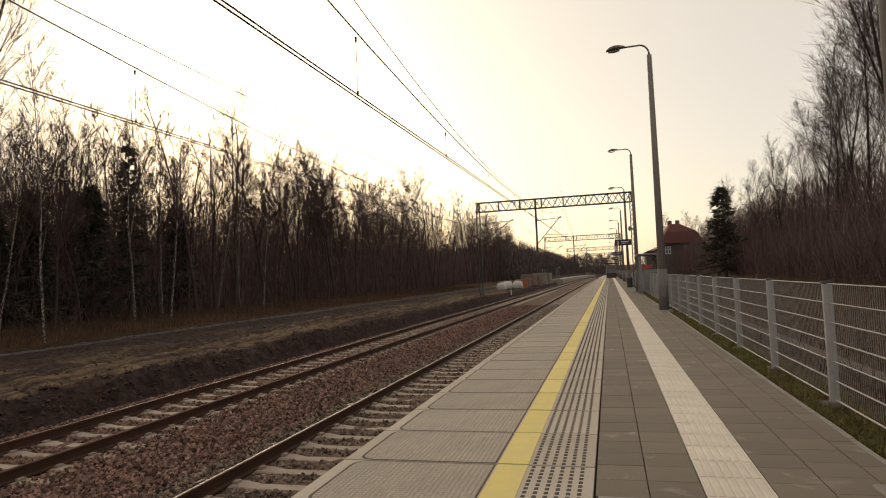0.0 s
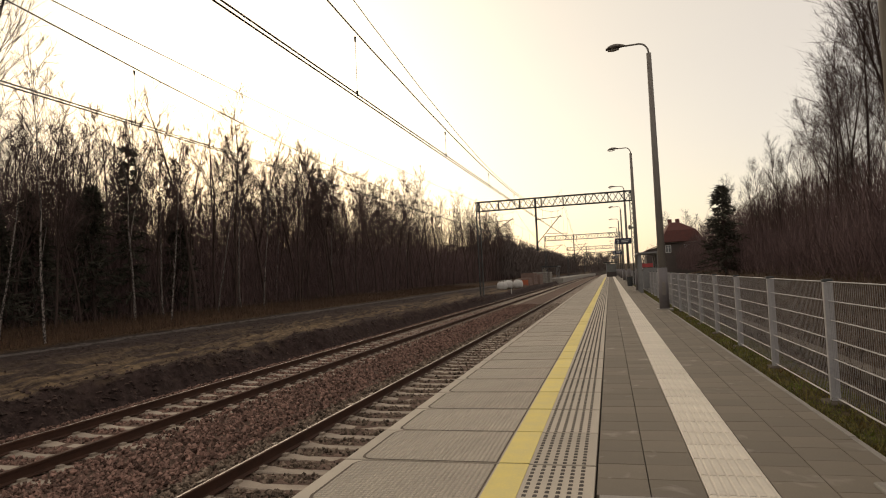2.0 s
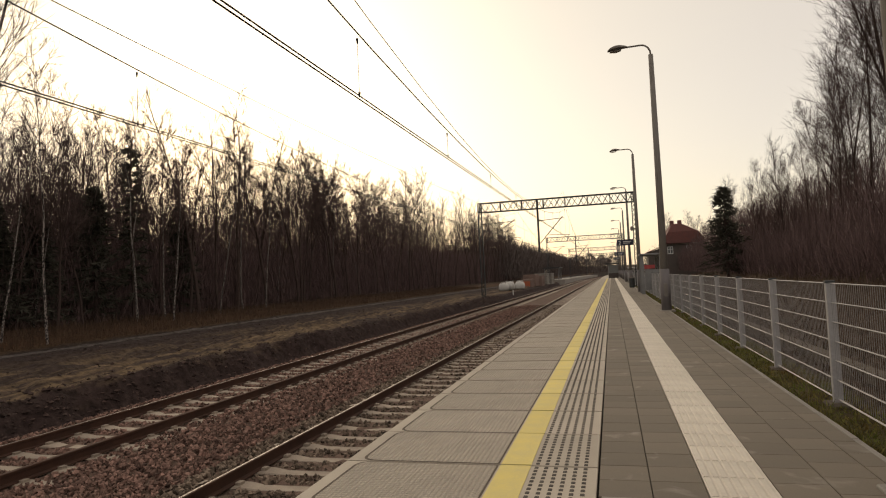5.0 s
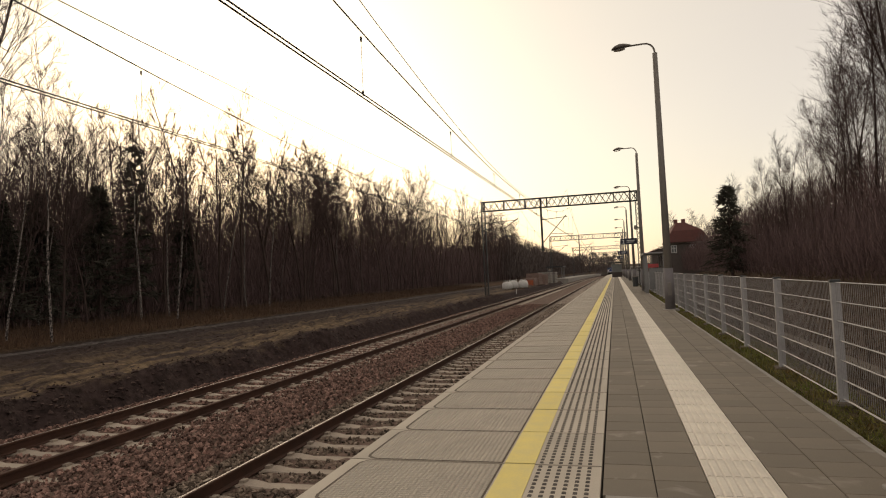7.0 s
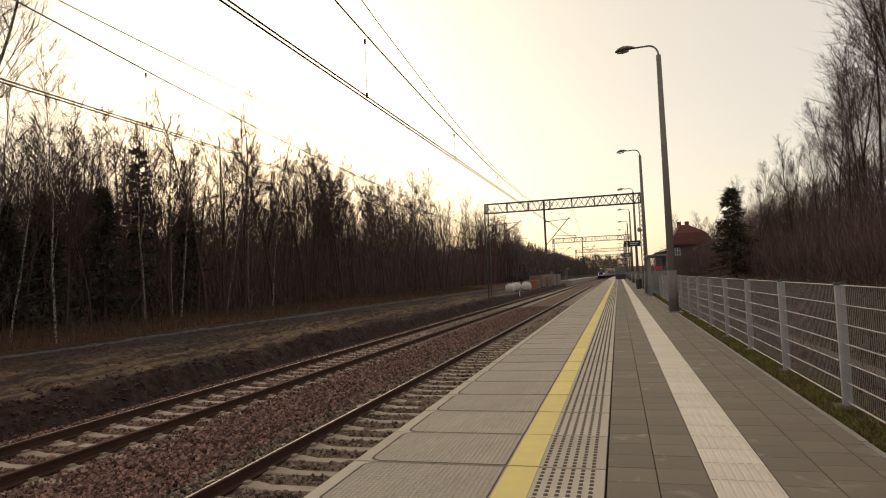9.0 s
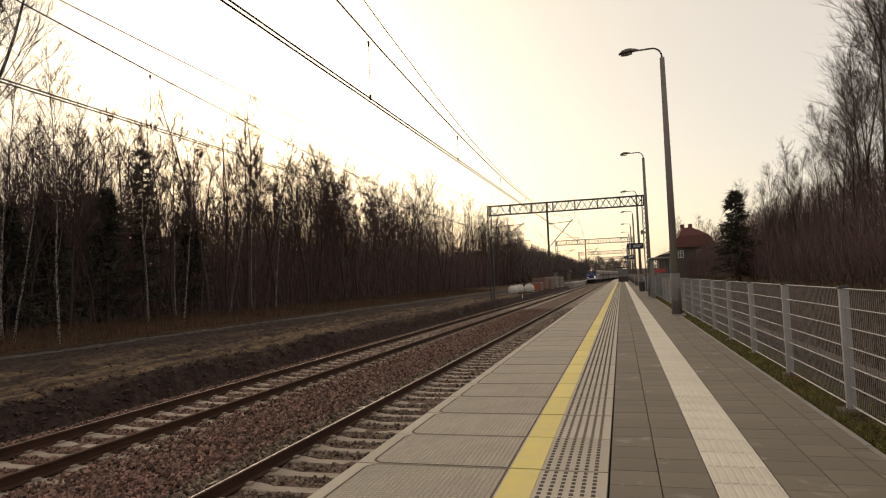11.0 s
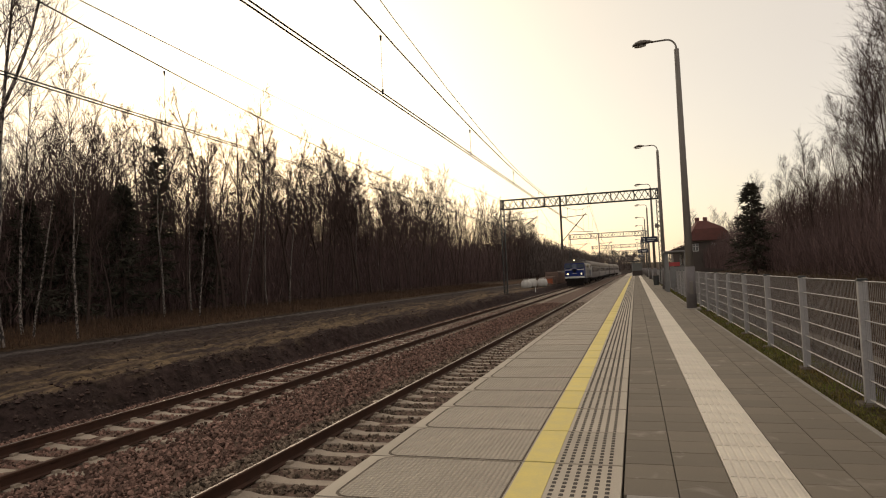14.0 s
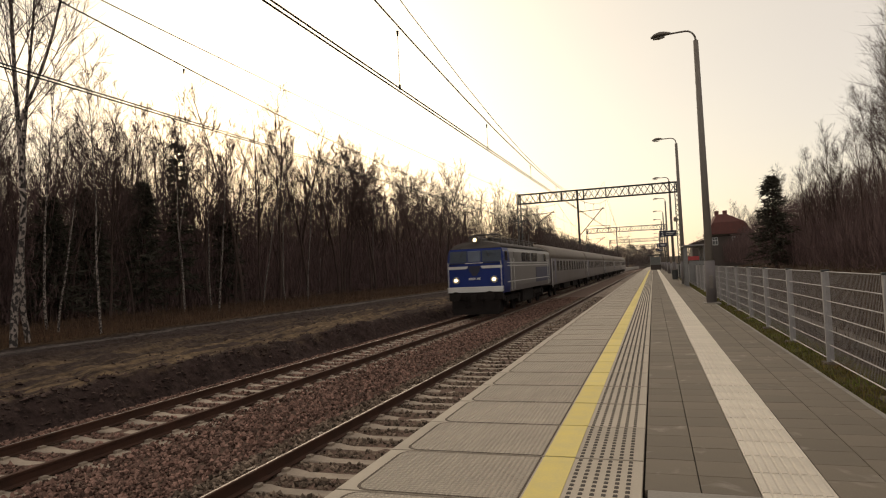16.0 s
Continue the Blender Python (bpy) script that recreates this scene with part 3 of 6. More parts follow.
# ---- lamp posts on the platform ----
def make_lamp_post():
    t = thing("street_lamp", pose(0, 0, 0), "tall grey tapered lamp post with one arm and cobra head", "street lamp", "lamps along the platform")
    part("pole", rod(bmesh.new(), (0, 0, 0), (0, 0, 9.1), 0.14, 0.083, 20), M_POLE, t)
    part("pole_sleeve", rod(bmesh.new(), (0, 0, 0), (0, 0, 1.45), 0.168, 0.164, 20), M_SLEEVE, t, "grey base sleeve")
    part("base_plate", box(bmesh.new(), -0.27, 0.27, -0.27, 0.27, -0.05, 0.025, 0.01), M_CONC, t)
    part("inspection_door", box(bmesh.new(), -0.06, 0.06, -0.178, -0.15, 0.5, 0.95, 0.006), M_POLE, t)
    pts = [(0, 0, 9.05)] + [(-0.32 * (1 - math.cos(a)), 0, 9.12 + 0.36 * math.sin(a)) for a in np.linspace(0, math.pi / 2, 6)] + [(-0.85, 0, 9.47)]
    part("arm", bent(bmesh.new(), pts, 0.032, 10), M_POLE, t)
    bm = bmesh.new()
    rings = []
    for x, w, h, z in ((-0.78, 0.05, 0.04, 9.47), (-0.88, 0.09, 0.075, 9.475), (-1.05, 0.15, 0.11, 9.475), (-1.2, 0.165, 0.12, 9.465), (-1.36, 0.14, 0.09, 9.44), (-1.47, 0.07, 0.04, 9.40)):
        rings.append([(x, w * math.cos(a), z + (h if math.sin(a) > 0 else h * 0.35) * math.sin(a)) for a in np.linspace(0, 2 * math.pi, 14, endpoint=False)])
    loft(bm, rings, smooth=True)
    bmesh.ops.recalc_face_normals(bm, faces=bm.faces)
    head = part("lamp_head", bm, M_POLE, t)
    bm = bmesh.new()
    loft(bm, [[(x, w * math.cos(a), 9.44 - 0.05 - d * 0.06 + 0.02 * math.sin(a)) for a in np.linspace(0, 2 * math.pi, 12, endpoint=False)] for x, w, d in ((-1.0, 0.1, 0), (-1.2, 0.12, 0.6), (-1.4, 0.08, 0.5))], smooth=True)
    part("lens", bm, M_LENS, head, "clouded plastic lamp lens")
    return t


M_LENS = mat("clouded lamp lens", (0.35, 0.34, 0.31), None, 5, 30, 0.2, bump=0)
M_SLEEVE = mat("grey pole sleeve", (0.17, 0.155, 0.155), (0.13, 0.118, 0.118), 3, 40, 0.8, bump=0.1, dist=0.002)
lamp = make_lamp_post()
LAMP_Y = [4.45, 23.4, 43.4, 63.4, 84.0, 104.5, 125.0, 145.0, 165.0, 185.0, 205.0]
for ly in LAMP_Y[1:]:
    copy_thing(lamp, pose(1.79 + bend(ly), ly, 0))
lamp.matrix_basis = pose(1.84, LAMP_Y[0], 0)


# ---- fence ----
FENCE_X, FENCE_Y0, FENCE_DY, FENCE_N = 2.25, -14.96, 2.51, 54


def make_fence():
    f = thing("mesh_fence", pose(FENCE_X, 0, 0), "long grey galvanised welded mesh fence beside the platform", "fence")
    pm = part("fence_post", box(bmesh.new(), -0.045, 0.045, -0.028, 0.028, -0.3, 1.235, 0.005), M_STEEL, f)
    pm.location = (0, FENCE_Y0, 0)
    cap = part("post_cap", box(bmesh.new(), -0.05, 0.05, -0.032, 0.032, 1.235, 1.265, 0.006), M_DARKSTEEL, pm, "black plastic post cap")
    foot = part("footing", box(bmesh.new(), -0.12, 0.12, -0.13, 0.13, -0.3, -0.03, 0.02), M_GROOVE, pm, "mossy concrete footing")
    t = Twigs()
    for k in range(49):
        y = 0.03 + k * (FENCE_DY - 0.06) / 48
        t.bar(np.array((0.0, y, 0.03)), np.array((0.0, y, 1.235)), 0.0023, 0.0023, 4)
    for k in range(7):
        z = 0.005 + k * 0.205
        for o in (-0.007, 0.007):
            t.bar(np.array((o, 0.0, z)), np.array((o, FENCE_DY, z)), 0.0062, 0.0062, 4)
    panel = t.make("mesh_panel", M_MESH, f)
    panel.location = (0, FENCE_Y0, 0)
    for i in range(1, FENCE_N):
        y = FENCE_Y0 + i * FENCE_DY
        p = piece("fence_post", pm.data, f, pose(0, y, 0))
        piece("post_cap", cap.data, p, pose(0, 0, 0))
        piece("footing", foot.data, p, pose(0, 0, 0))
        piece("mesh_panel", panel.data, f, pose(0, y, 0))


make_fence()


# ---- things on and beside the platform ----
M_RED = mat("faded red panel", (0.42, 0.05, 0.05), (0.32, 0.04, 0.04), 3, 30, 0.5, bump=0.05)
M_SIGN = mat("dark blue enamel sign", (0.012, 0.016, 0.045), None, 2, 20, 0.35, bump=0)
M_WHITE = mat("white enamel", (0.75, 0.75, 0.72), (0.66, 0.66, 0.63), 4, 30, 0.5, bump=0)
M_GREYPANEL = mat("grey shelter frame", (0.22, 0.22, 0.215), (0.17, 0.168, 0.165), 3, 30, 0.55, metal=0.3, bump=0.05)
M_ROOFTILE = mat("red clay roof", (0.155, 0.058, 0.048), (0.11, 0.045, 0.038), 1.5, 14, 0.85, bump=0.4, dist=0.02)
M_RENDER = mat("brown house render", (0.11, 0.09, 0.078), (0.08, 0.066, 0.058), 0.8, 20, 0.9, bump=0.3, dist=0.01)
M_SACK = mat("white woven sack", (0.62, 0.61, 0.58), (0.45, 0.44, 0.41), 4, 40, 0.8, bump=0.4, dist=0.02)
M_TIMBER = mat("weathered timber", (0.22, 0.17, 0.13), (0.13, 0.10, 0.08), 2, 30, 0.85, bump=0.3, dist=0.01, stretch=(1, 8, 1))
M_ORANGE = mat("orange barrier plastic", (0.42, 0.10, 0.035), (0.3, 0.08, 0.03), 4, 30, 0.5, bump=0.05)
M_CLEAR = mat("shelter glass", (0.16, 0.17, 0.165), (0.13, 0.135, 0.13), 2, 10, 0.1, bump=0)


def digit_two(bm, x, y, z, h):
    """The figure 2 from bars, flat against the board."""
    cu = bpy.data.curves.new("figure", "FONT")
    cu.body, cu.size, cu.extrude, cu.align_x = "2", h * 1.4, 0.004, "CENTER"
    ob = bpy.data.objects.new("figure", cu)
    me = bpy.data.meshes.new_from_object(ob)
    me.transform(pose(x, y, z - h / 2, 90, 0, 0))
    bm.from_mesh(me)
    bpy.data.objects.remove(ob)
    bpy.data.meshes.remove(me)
    return bm


def make_sign(x, y, z, w, h, lamp_x):
    s = thing("platform_sign", pose(x, y, z), "dark blue platform sign with white figure on a lamp post", "sign", "platform signs")
    part("board", box(bmesh.new(), -w / 2, w / 2, -0.05, 0.05, -h / 2, h / 2, 0.008), M_SIGN, s)
    part("figure", digit_two(bmesh.new(), -w * 0.33, -0.056, 0.0, h * 0.62), M_WHITE, s, "white figure two")
    for dz, w0 in ((0.09, 0.33), (-0.08, 0.27)):
        part("text_bar", box(bmesh.new(), -w * 0.12, -w * 0.12 + w * w0 * 1.5, -0.056, -0.05, h * dz * 1.6 - h * 0.05, h * dz * 1.6 + h * 0.05), M_WHITE, s, "pale bar of small writing")
    bm = bmesh.new()
    for dz in (-h * 0.35, h * 0.35):
        rod(bm, (w / 2 - 0.35, 0.03, dz), (lamp_x - x, 0.5, dz), 0.022, n=6)
    part("bracket", bm, M_DARKSTEEL, s)


make_sign(1.42, 62.75, 4.12, 1.5, 0.56, 1.79)
make_sign(1.35, 103.6, 4.12, 1.5, 0.56, 1.79)
make_sign(1.42, 144.3, 4.12, 1.5, 0.56, 1.79)

bin_ = thing("litter_bin", pose(1.6, 55.2, 0), "black round litter bin standing on the platform", "bin")
part("body", loft(bmesh.new(), [[(r * math.cos(a), r * math.sin(a), z) for a in np.linspace(0, 6.2832, 16, endpoint=False)] for z, r in ((0.0, 0.2), (0.05, 0.22), (0.75, 0.24), (0.8, 0.26), (0.86, 0.24))]), M_DARKSTEEL, bin_)
part("rim", loft(bmesh.new(), [[(r * math.cos(a), r * math.sin(a), z) for a in np.linspace(0, 6.2832, 16, endpoint=False)] for z, r in ((0.78, 0.262), (0.83, 0.268), (0.86, 0.25))]), M_POLE, bin_)

spk = thing("loudspeaker", pose(1.55, 43.3, 4.18), "small dark horn loudspeaker fixed to a lamp post", "loudspeaker")
part("horn", rod(bmesh.new(), (-0.12, -0.1, 0), (0.06, 0, 0.0), 0.16, 0.06, 14), M_POLE, spk)
part("bracket", rod(bmesh.new(), (0.05, 0, 0), (0.24, 0.1, 0), 0.025, n=6), M_POLE, spk)


def make_shelter():
    s = thing("platform_shelter", pose(1.75, 39.4, 0), "grey steel framed shelter with a flat roof and red board", "shelter")
    for x in (0.0, 1.05):
        for y in (0.0, 2.0, 4.0):
            part("post", box(bmesh.new(), x - 0.05 if x else -0.07, x + 0.05 if x else 0.13, y - 0.05, y + 0.05, -0.05 if x == 0 else -0.3, 2.3, 0.008), M_GREYPANEL, s)
    part("roof", box(bmesh.new(), -0.1, 1.2, -0.2, 4.2, 2.3, 2.4, 0.02), M_GREYPANEL, s)
    for y in (0.1, 2.05):
        part("back_pane", box(bmesh.new(), 1.03, 1.045, y, y + 1.85, 0.25, 2.2), M_CLEAR, s, "grey-tinted glass pane")
    part("side_pane", box(bmesh.new(), 0.18, 1.0, 0.02, 0.035, 0.25, 1.45), M_GREYPANEL, s)
    part("board", box(bmesh.new(), 0.15, 0.75, -0.02, 0.015, 1.5, 1.72, 0.005), M_RED, s, "faded red board")
    part("bench", box(bmesh.new(), 0.6, 1.0, 0.5, 3.5, 0.42, 0.47, 0.01), M_TIMBER, s, "wooden bench seat")


make_shelter()


def make_entrance():
    """Roofed stair house at the far part of the platform."""
    s = thing("stair_house", pose(0.45, 131, 0), "grey roofed stair house standing on the platform", "stair house")
    part("roof", box(bmesh.new(), -1.55, 1.15, -0.5, 7, 2.78, 2.98, 0.03), M_DARKSTEEL, s)
    for x in (-1.0, 0.85):
        for y in (0, 3, 6):
            part("post", box(bmesh.new(), x - 0.06, x + 0.06, y - 0.06, y + 0.06, -0.05, 2.78, 0.01), M_GREYPANEL, s)
    part("low_wall", box(bmesh.new(), -1.0, 0.9, -0.1, 0.08, -0.05, 1.0, 0.02), M_UNDERWALL, s, "dark brown low wall")
    part("front_glass", box(bmesh.new(), -0.94, 0.8, 0.0, 0.03, 1.0, 2.6), M_CLEAR, s)
    for x in (-1.0, 0.85):
        part("side_glass", box(bmesh.new(), x - 0.02, x + 0.02, 0.1, 5.9, 0.2, 2.6), M_CLEAR, s)


M_UNDERWALL = mat("dark brown panel", (0.06, 0.045, 0.04), None, 3, 30, 0.7, bump=0.1)
make_entrance()


def make_house():
    h = thing("house", pose(10.0, 125, 1.0), "old brown house with a red half-hipped roof and chimneys", "house")
    W, D, E_, R_ = 6.7, 9.0, 5.4, 8.7
    bm = bmesh.new()
    loft(bm, [[(0, y, -2.5), (W, y, -2.5), (W, y, E_), (W * 0.78, y, R_ - 1.6), (W * 0.45, y, R_ - 0.5), (W * 0.22, y, R_ - 0.5), (0, y, E_)] for y in (0.6, D)])
    part("wall", bm, M_RENDER, h)
    bm = bmesh.new()
    rings = []
    for y, k in ((-0.3, 0), (D + 0.3, 0)):
        rings.append([(-0.5, y, E_ - 0.15), (W * 0.09, y, R_ - 1.5), (W * 0.22, y + (0.6 if y < 0 else -0.6), R_), (W * 0.45, y + (0.6 if y < 0 else -0.6), R_), (W * 0.88, y, R_ - 1.5), (W + 0.5, y, E_ - 0.15), (W + 0.5, y, E_ - 0.35), (-0.5, y, E_ - 0.35)])
    loft(bm, rings)
    bmesh.ops.recalc_face_normals(bm, faces=bm.faces)
    roof = part("roof", bm, M_ROOFTILE, h, "red clay tiled roof")
    for x in (1.6, 3.0):
        part("chimney", box(bmesh.new(), x - 0.35, x + 0.35, 2.0, 2.8, R_ - 1, R_ + 0.75, 0.03), M_ROOFTILE, roof, "brick chimney stack")
    for x in (0.9, 4.2):
        w = part("window", box(bmesh.new(), x - 0.5, x + 0.5, 0.52, 0.62, 3.1, 4.5), M_WHITE, h)
        for sx in (-0.23, 0.23):
            for z0, z1 in ((3.2, 3.95), (4.03, 4.42)):
                part("pane", box(bmesh.new(), x + sx - 0.18, x + sx + 0.18, 0.50, 0.525, z0, z1), M_CLEAR, w)
    part("cornice", box(bmesh.new(), -0.3, W + 0.3, 0.35, 0.6, E_ - 0.6, E_ - 0.36, 0.03), M_CONC, h)
    bm = bmesh.new()
    loft(bm, [[(-3.0, y, -2.5), (0, y, -2.5), (0, y, 4.6), (-3.0, y, 3.6)] for y in (2.0, D)])
    part("annex", bm, M_RENDER, h)
    part("annex_roof", loft(bmesh.new(), [[(-3.3, y, 3.5), (0.0, y, 4.75), (0.0, y, 4.9), (-3.3, y, 3.65)] for y in (1.7, D)]), M_ROOFTILE, h)


make_house()


# ---- building materials beside the far track ----
def make_sack(x, y, s, seed):
    rng = random.Random(seed)
    z = ground_z(x, y)
    g = thing("bulk_sack", pose(x, y, z - 0.03, 0, 0, rng.uniform(0, 90)), "white woven bulk sack of building material on the mud", "sack", "sacks beside the track")
    rings = []
    for zz, r in ((0, 0.46), (0.12, 0.56), (0.45, 0.6), (0.75, 0.55), (0.88, 0.42), (0.95, 0.2)):
        ring = []
        for a in np.linspace(0, 6.2832, 18, endpoint=False):
            k = 1 / max(abs(math.cos(a)), abs(math.sin(a))) ** 0.7
            q = r * k * s * (1 + 0.05 * rng.uniform(-1, 1))
            ring.append((q * math.cos(a), q * math.sin(a), zz * s * (1 + 0.04 * rng.uniform(-1, 1))))
        rings.append(ring)
    part("bag", loft(bmesh.new(), rings, smooth=True), M_SACK, g)
    for sx in (-0.4, 0.4):
        part("strap", bent(bmesh.new(), [(sx * s, -0.45 * s, 0.8 * s), (sx * s, -0.2 * s, 1.06 * s), (sx * s, 0.2 * s, 1.06 * s), (sx * s, 0.45 * s, 0.8 * s)], 0.025, 6), M_SACK, g)


for k, (x, y, s) in enumerate(((-14.3, 85.8, 1.1), (-13.75, 87.3, 1.15), (-12.6, 89.2, 1.15))):
    make_sack(x, y, s, k)


def make_stack(x, y, w, l, h, label, m):
    g = thing("material_stack", pose(x, y, ground_z(x, y)), label, "stack", "stacks beside the track")
    n = int(h / 0.32)
    for i in range(n):
        part("layer", box(bmesh.new(), -w / 2 + 0.04 * (i % 2), w / 2 - 0.04 * (i % 2), -l / 2, l / 2, i * 0.32, i * 0.32 + 0.27, 0.02), m, g)
        for yy in (-l * 0.35, l * 0.35):
            if i < n - 1:
                part("batten", box(bmesh.new(), -w / 2, w / 2, yy - 0.05, yy + 0.05, i * 0.32 + 0.27, i * 0.32 + 0.32), M_TIMBER, g)


M_BUNDLE = mat("brown wrapped timber", (0.27, 0.185, 0.15), (0.18, 0.125, 0.105), 2, 30, 0.85, bump=0.3, dist=0.01, stretch=(1, 8, 1), spec=0.2)
for x, y, w, l, h, lab, m in ((-13.2, 101.5, 1.9, 4, 1.3, "low stack of brown timber bundles beside the track", M_BUNDLE), (-13.3, 108, 2.2, 5, 2.0, "stack of brown timber bundles beside the track", M_BUNDLE), (-13.2, 116, 2.3, 5, 2.0, "stack of brown timber bundles beside the track", M_BUNDLE), (-13.2, 125, 2.4, 5, 2.3, "stack of pale concrete blocks beside the track", M_CONC), (-13.0, 134, 2.2, 6, 2.3, "stack of pale concrete blocks beside the track", M_CONC)):
    make_stack(x, y, w, l, h, lab, m)
bar = thing("site_barrier", pose(-12.7, 97.5, ground_z(-12.7, 97.5)), "orange plastic site barrier beside the far track", "barrier")
part("panel", box(bmesh.new(), -0.5, 0.5, -0.04, 0.04, 0.15, 0.85, 0.02), M_ORANGE, bar)
for x in (-0.4, 0.4):
    part("foot", box(bmesh.new(), x - 0.05, x + 0.05, -0.25, 0.25, 0, 0.16, 0.02), M_ORANGE, bar)
stake = thing("marker_stake", pose(-11.6, 76, -0.9), "short white marker stake in the mud", "stake")
part("shaft", box(bmesh.new(), -0.04, 0.04, -0.03, 0.03, -0.1, 0.6, 0.01), M_WHITE, stake)


def make_far_shelter():
    s = thing("platform_shelter", pose(-13.0, 150, -0.2), "low shelter with a dark flat roof on the opposite platform", "shelter")
    part("roof", box(bmesh.new(), -2.6, 1.4, -1, 9, 2.9, 3.15, 0.03), M_DARKSTEEL, s)
    for x in (-2.2, 1.0):
        for y in (0, 4, 8):
            part("post", box(bmesh.new(), x - 0.07, x + 0.07, y - 0.07, y + 0.07, -0.6, 2.9), M_GREYPANEL, s)
    part("back_wall", box(bmesh.new(), -2.25, -2.15, 0.1, 7.9, 0, 2.6), M_CLEAR, s)


make_far_shelter()
far_plat = bmesh.new()
loft(far_plat, [[(x + bend(y), y, z) for x, z in ((-10.3, -1.3), (-10.3, -0.02), (-14, -0.02), (-14, -1.3))] for y in list(np.arange(146, 170, 12)) + list(np.arange(170, 300, 12))])
bmesh.ops.recalc_face_normals(far_plat, faces=far_plat.faces)
tagged(part("platform", far_plat, M_CONC), "pale concrete opposite platform far along the line", "platform", kind="structure")

# concrete cable trough along the bank behind the fence
trough = bmesh.new()
loft(trough, [[(3.35, y, -0.35), (3.55, y, -0.35), (3.55, y, -0.08), (3.35, y, -0.08)] for y in np.arange(-14, 60, 2.0)])
bmesh.ops.recalc_face_normals(trough, faces=trough.faces)
tagged(part("cable_trough", trough, M_GROOVE), "dirty concrete cable trough behind the fence", "trough", kind="structure")


# ---- trees ----
def birch_bark():
    m = bpy.data.materials.new("birch bark")
    m.use_nodes = True
    n, l = m.node_tree.nodes, m.node_tree.links
    s = n["Principled BSDF"]
    s.inputs["Roughness"].default_value = 0.9
    tc = n.new("ShaderNodeTexCoord")
    mp = n.new("ShaderNodeMapping")
    mp.inputs["Scale"].default_value = (5.0, 5.0, 3.2)
    l.new(tc.outputs["Object"], mp.inputs[0])
    no = n.new("ShaderNodeTexNoise")
    no.inputs["Scale"].default_value, no.inputs["Detail"].default_value = 2.6, 4
    l.new(mp.outputs[0], no.inputs["Vector"])
    cr = n.new("ShaderNodeValToRGB")
    cr.color_ramp.elements[0].position, cr.color_ramp.elements[0].color = 0.47, (0.03, 0.026, 0.024, 1)
    cr.color_ramp.elements[1].position, cr.color_ramp.elements[1].color = 0.55, (0.25, 0.21, 0.185, 1)
    l.new(no.outputs[0], cr.inputs[0])
    l.new(cr.outputs[0], s.inputs["Base Color"])
    return m


M_BIRCH = birch_bark()
M_BARK = mat("dark grey bark", (0.085, 0.06, 0.052), (0.05, 0.036, 0.032), 4, 30, 0.95, bump=0.5, dist=0.02, spec=0.1)
M_TWIG = mat("brown winter twigs", (0.105, 0.073, 0.064), (0.075, 0.053, 0.048), 2, 20, 0.95, bump=0, per_piece=0.3, spec=0.1)
M_NEEDLE = mat("dark conifer needles", (0.075, 0.07, 0.052), (0.048, 0.045, 0.036), 2, 20, 0.9, bump=0, per_island=0.4, spec=0.15)
M_IVY = mat("dark evergreen leaves", (0.03, 0.045, 0.016), (0.016, 0.024, 0.01), 2, 20, 0.7, bump=0, per_island=0.5)
M_THICKET = mat("dry brown thicket", (0.15, 0.102, 0.096), (0.102, 0.071, 0.068), 0.6, 10, 0.95, bump=0, per_island=0.4, spec=0.08)
M_DRYGRASS = mat("dry winter grass", (0.10, 0.064, 0.042), (0.06, 0.04, 0.028), 0.8, 10, 0.95, bump=0, per_island=0.4, spec=0.1)
M_GRASS = mat("short mossy grass", (0.13, 0.165, 0.035), (0.17, 0.11, 0.045), 1.5, 12, 0.95, bump=0, per_island=0.4, spec=0.15)


def unit(v):
    return v / (math.sqrt(v @ v) or 1)


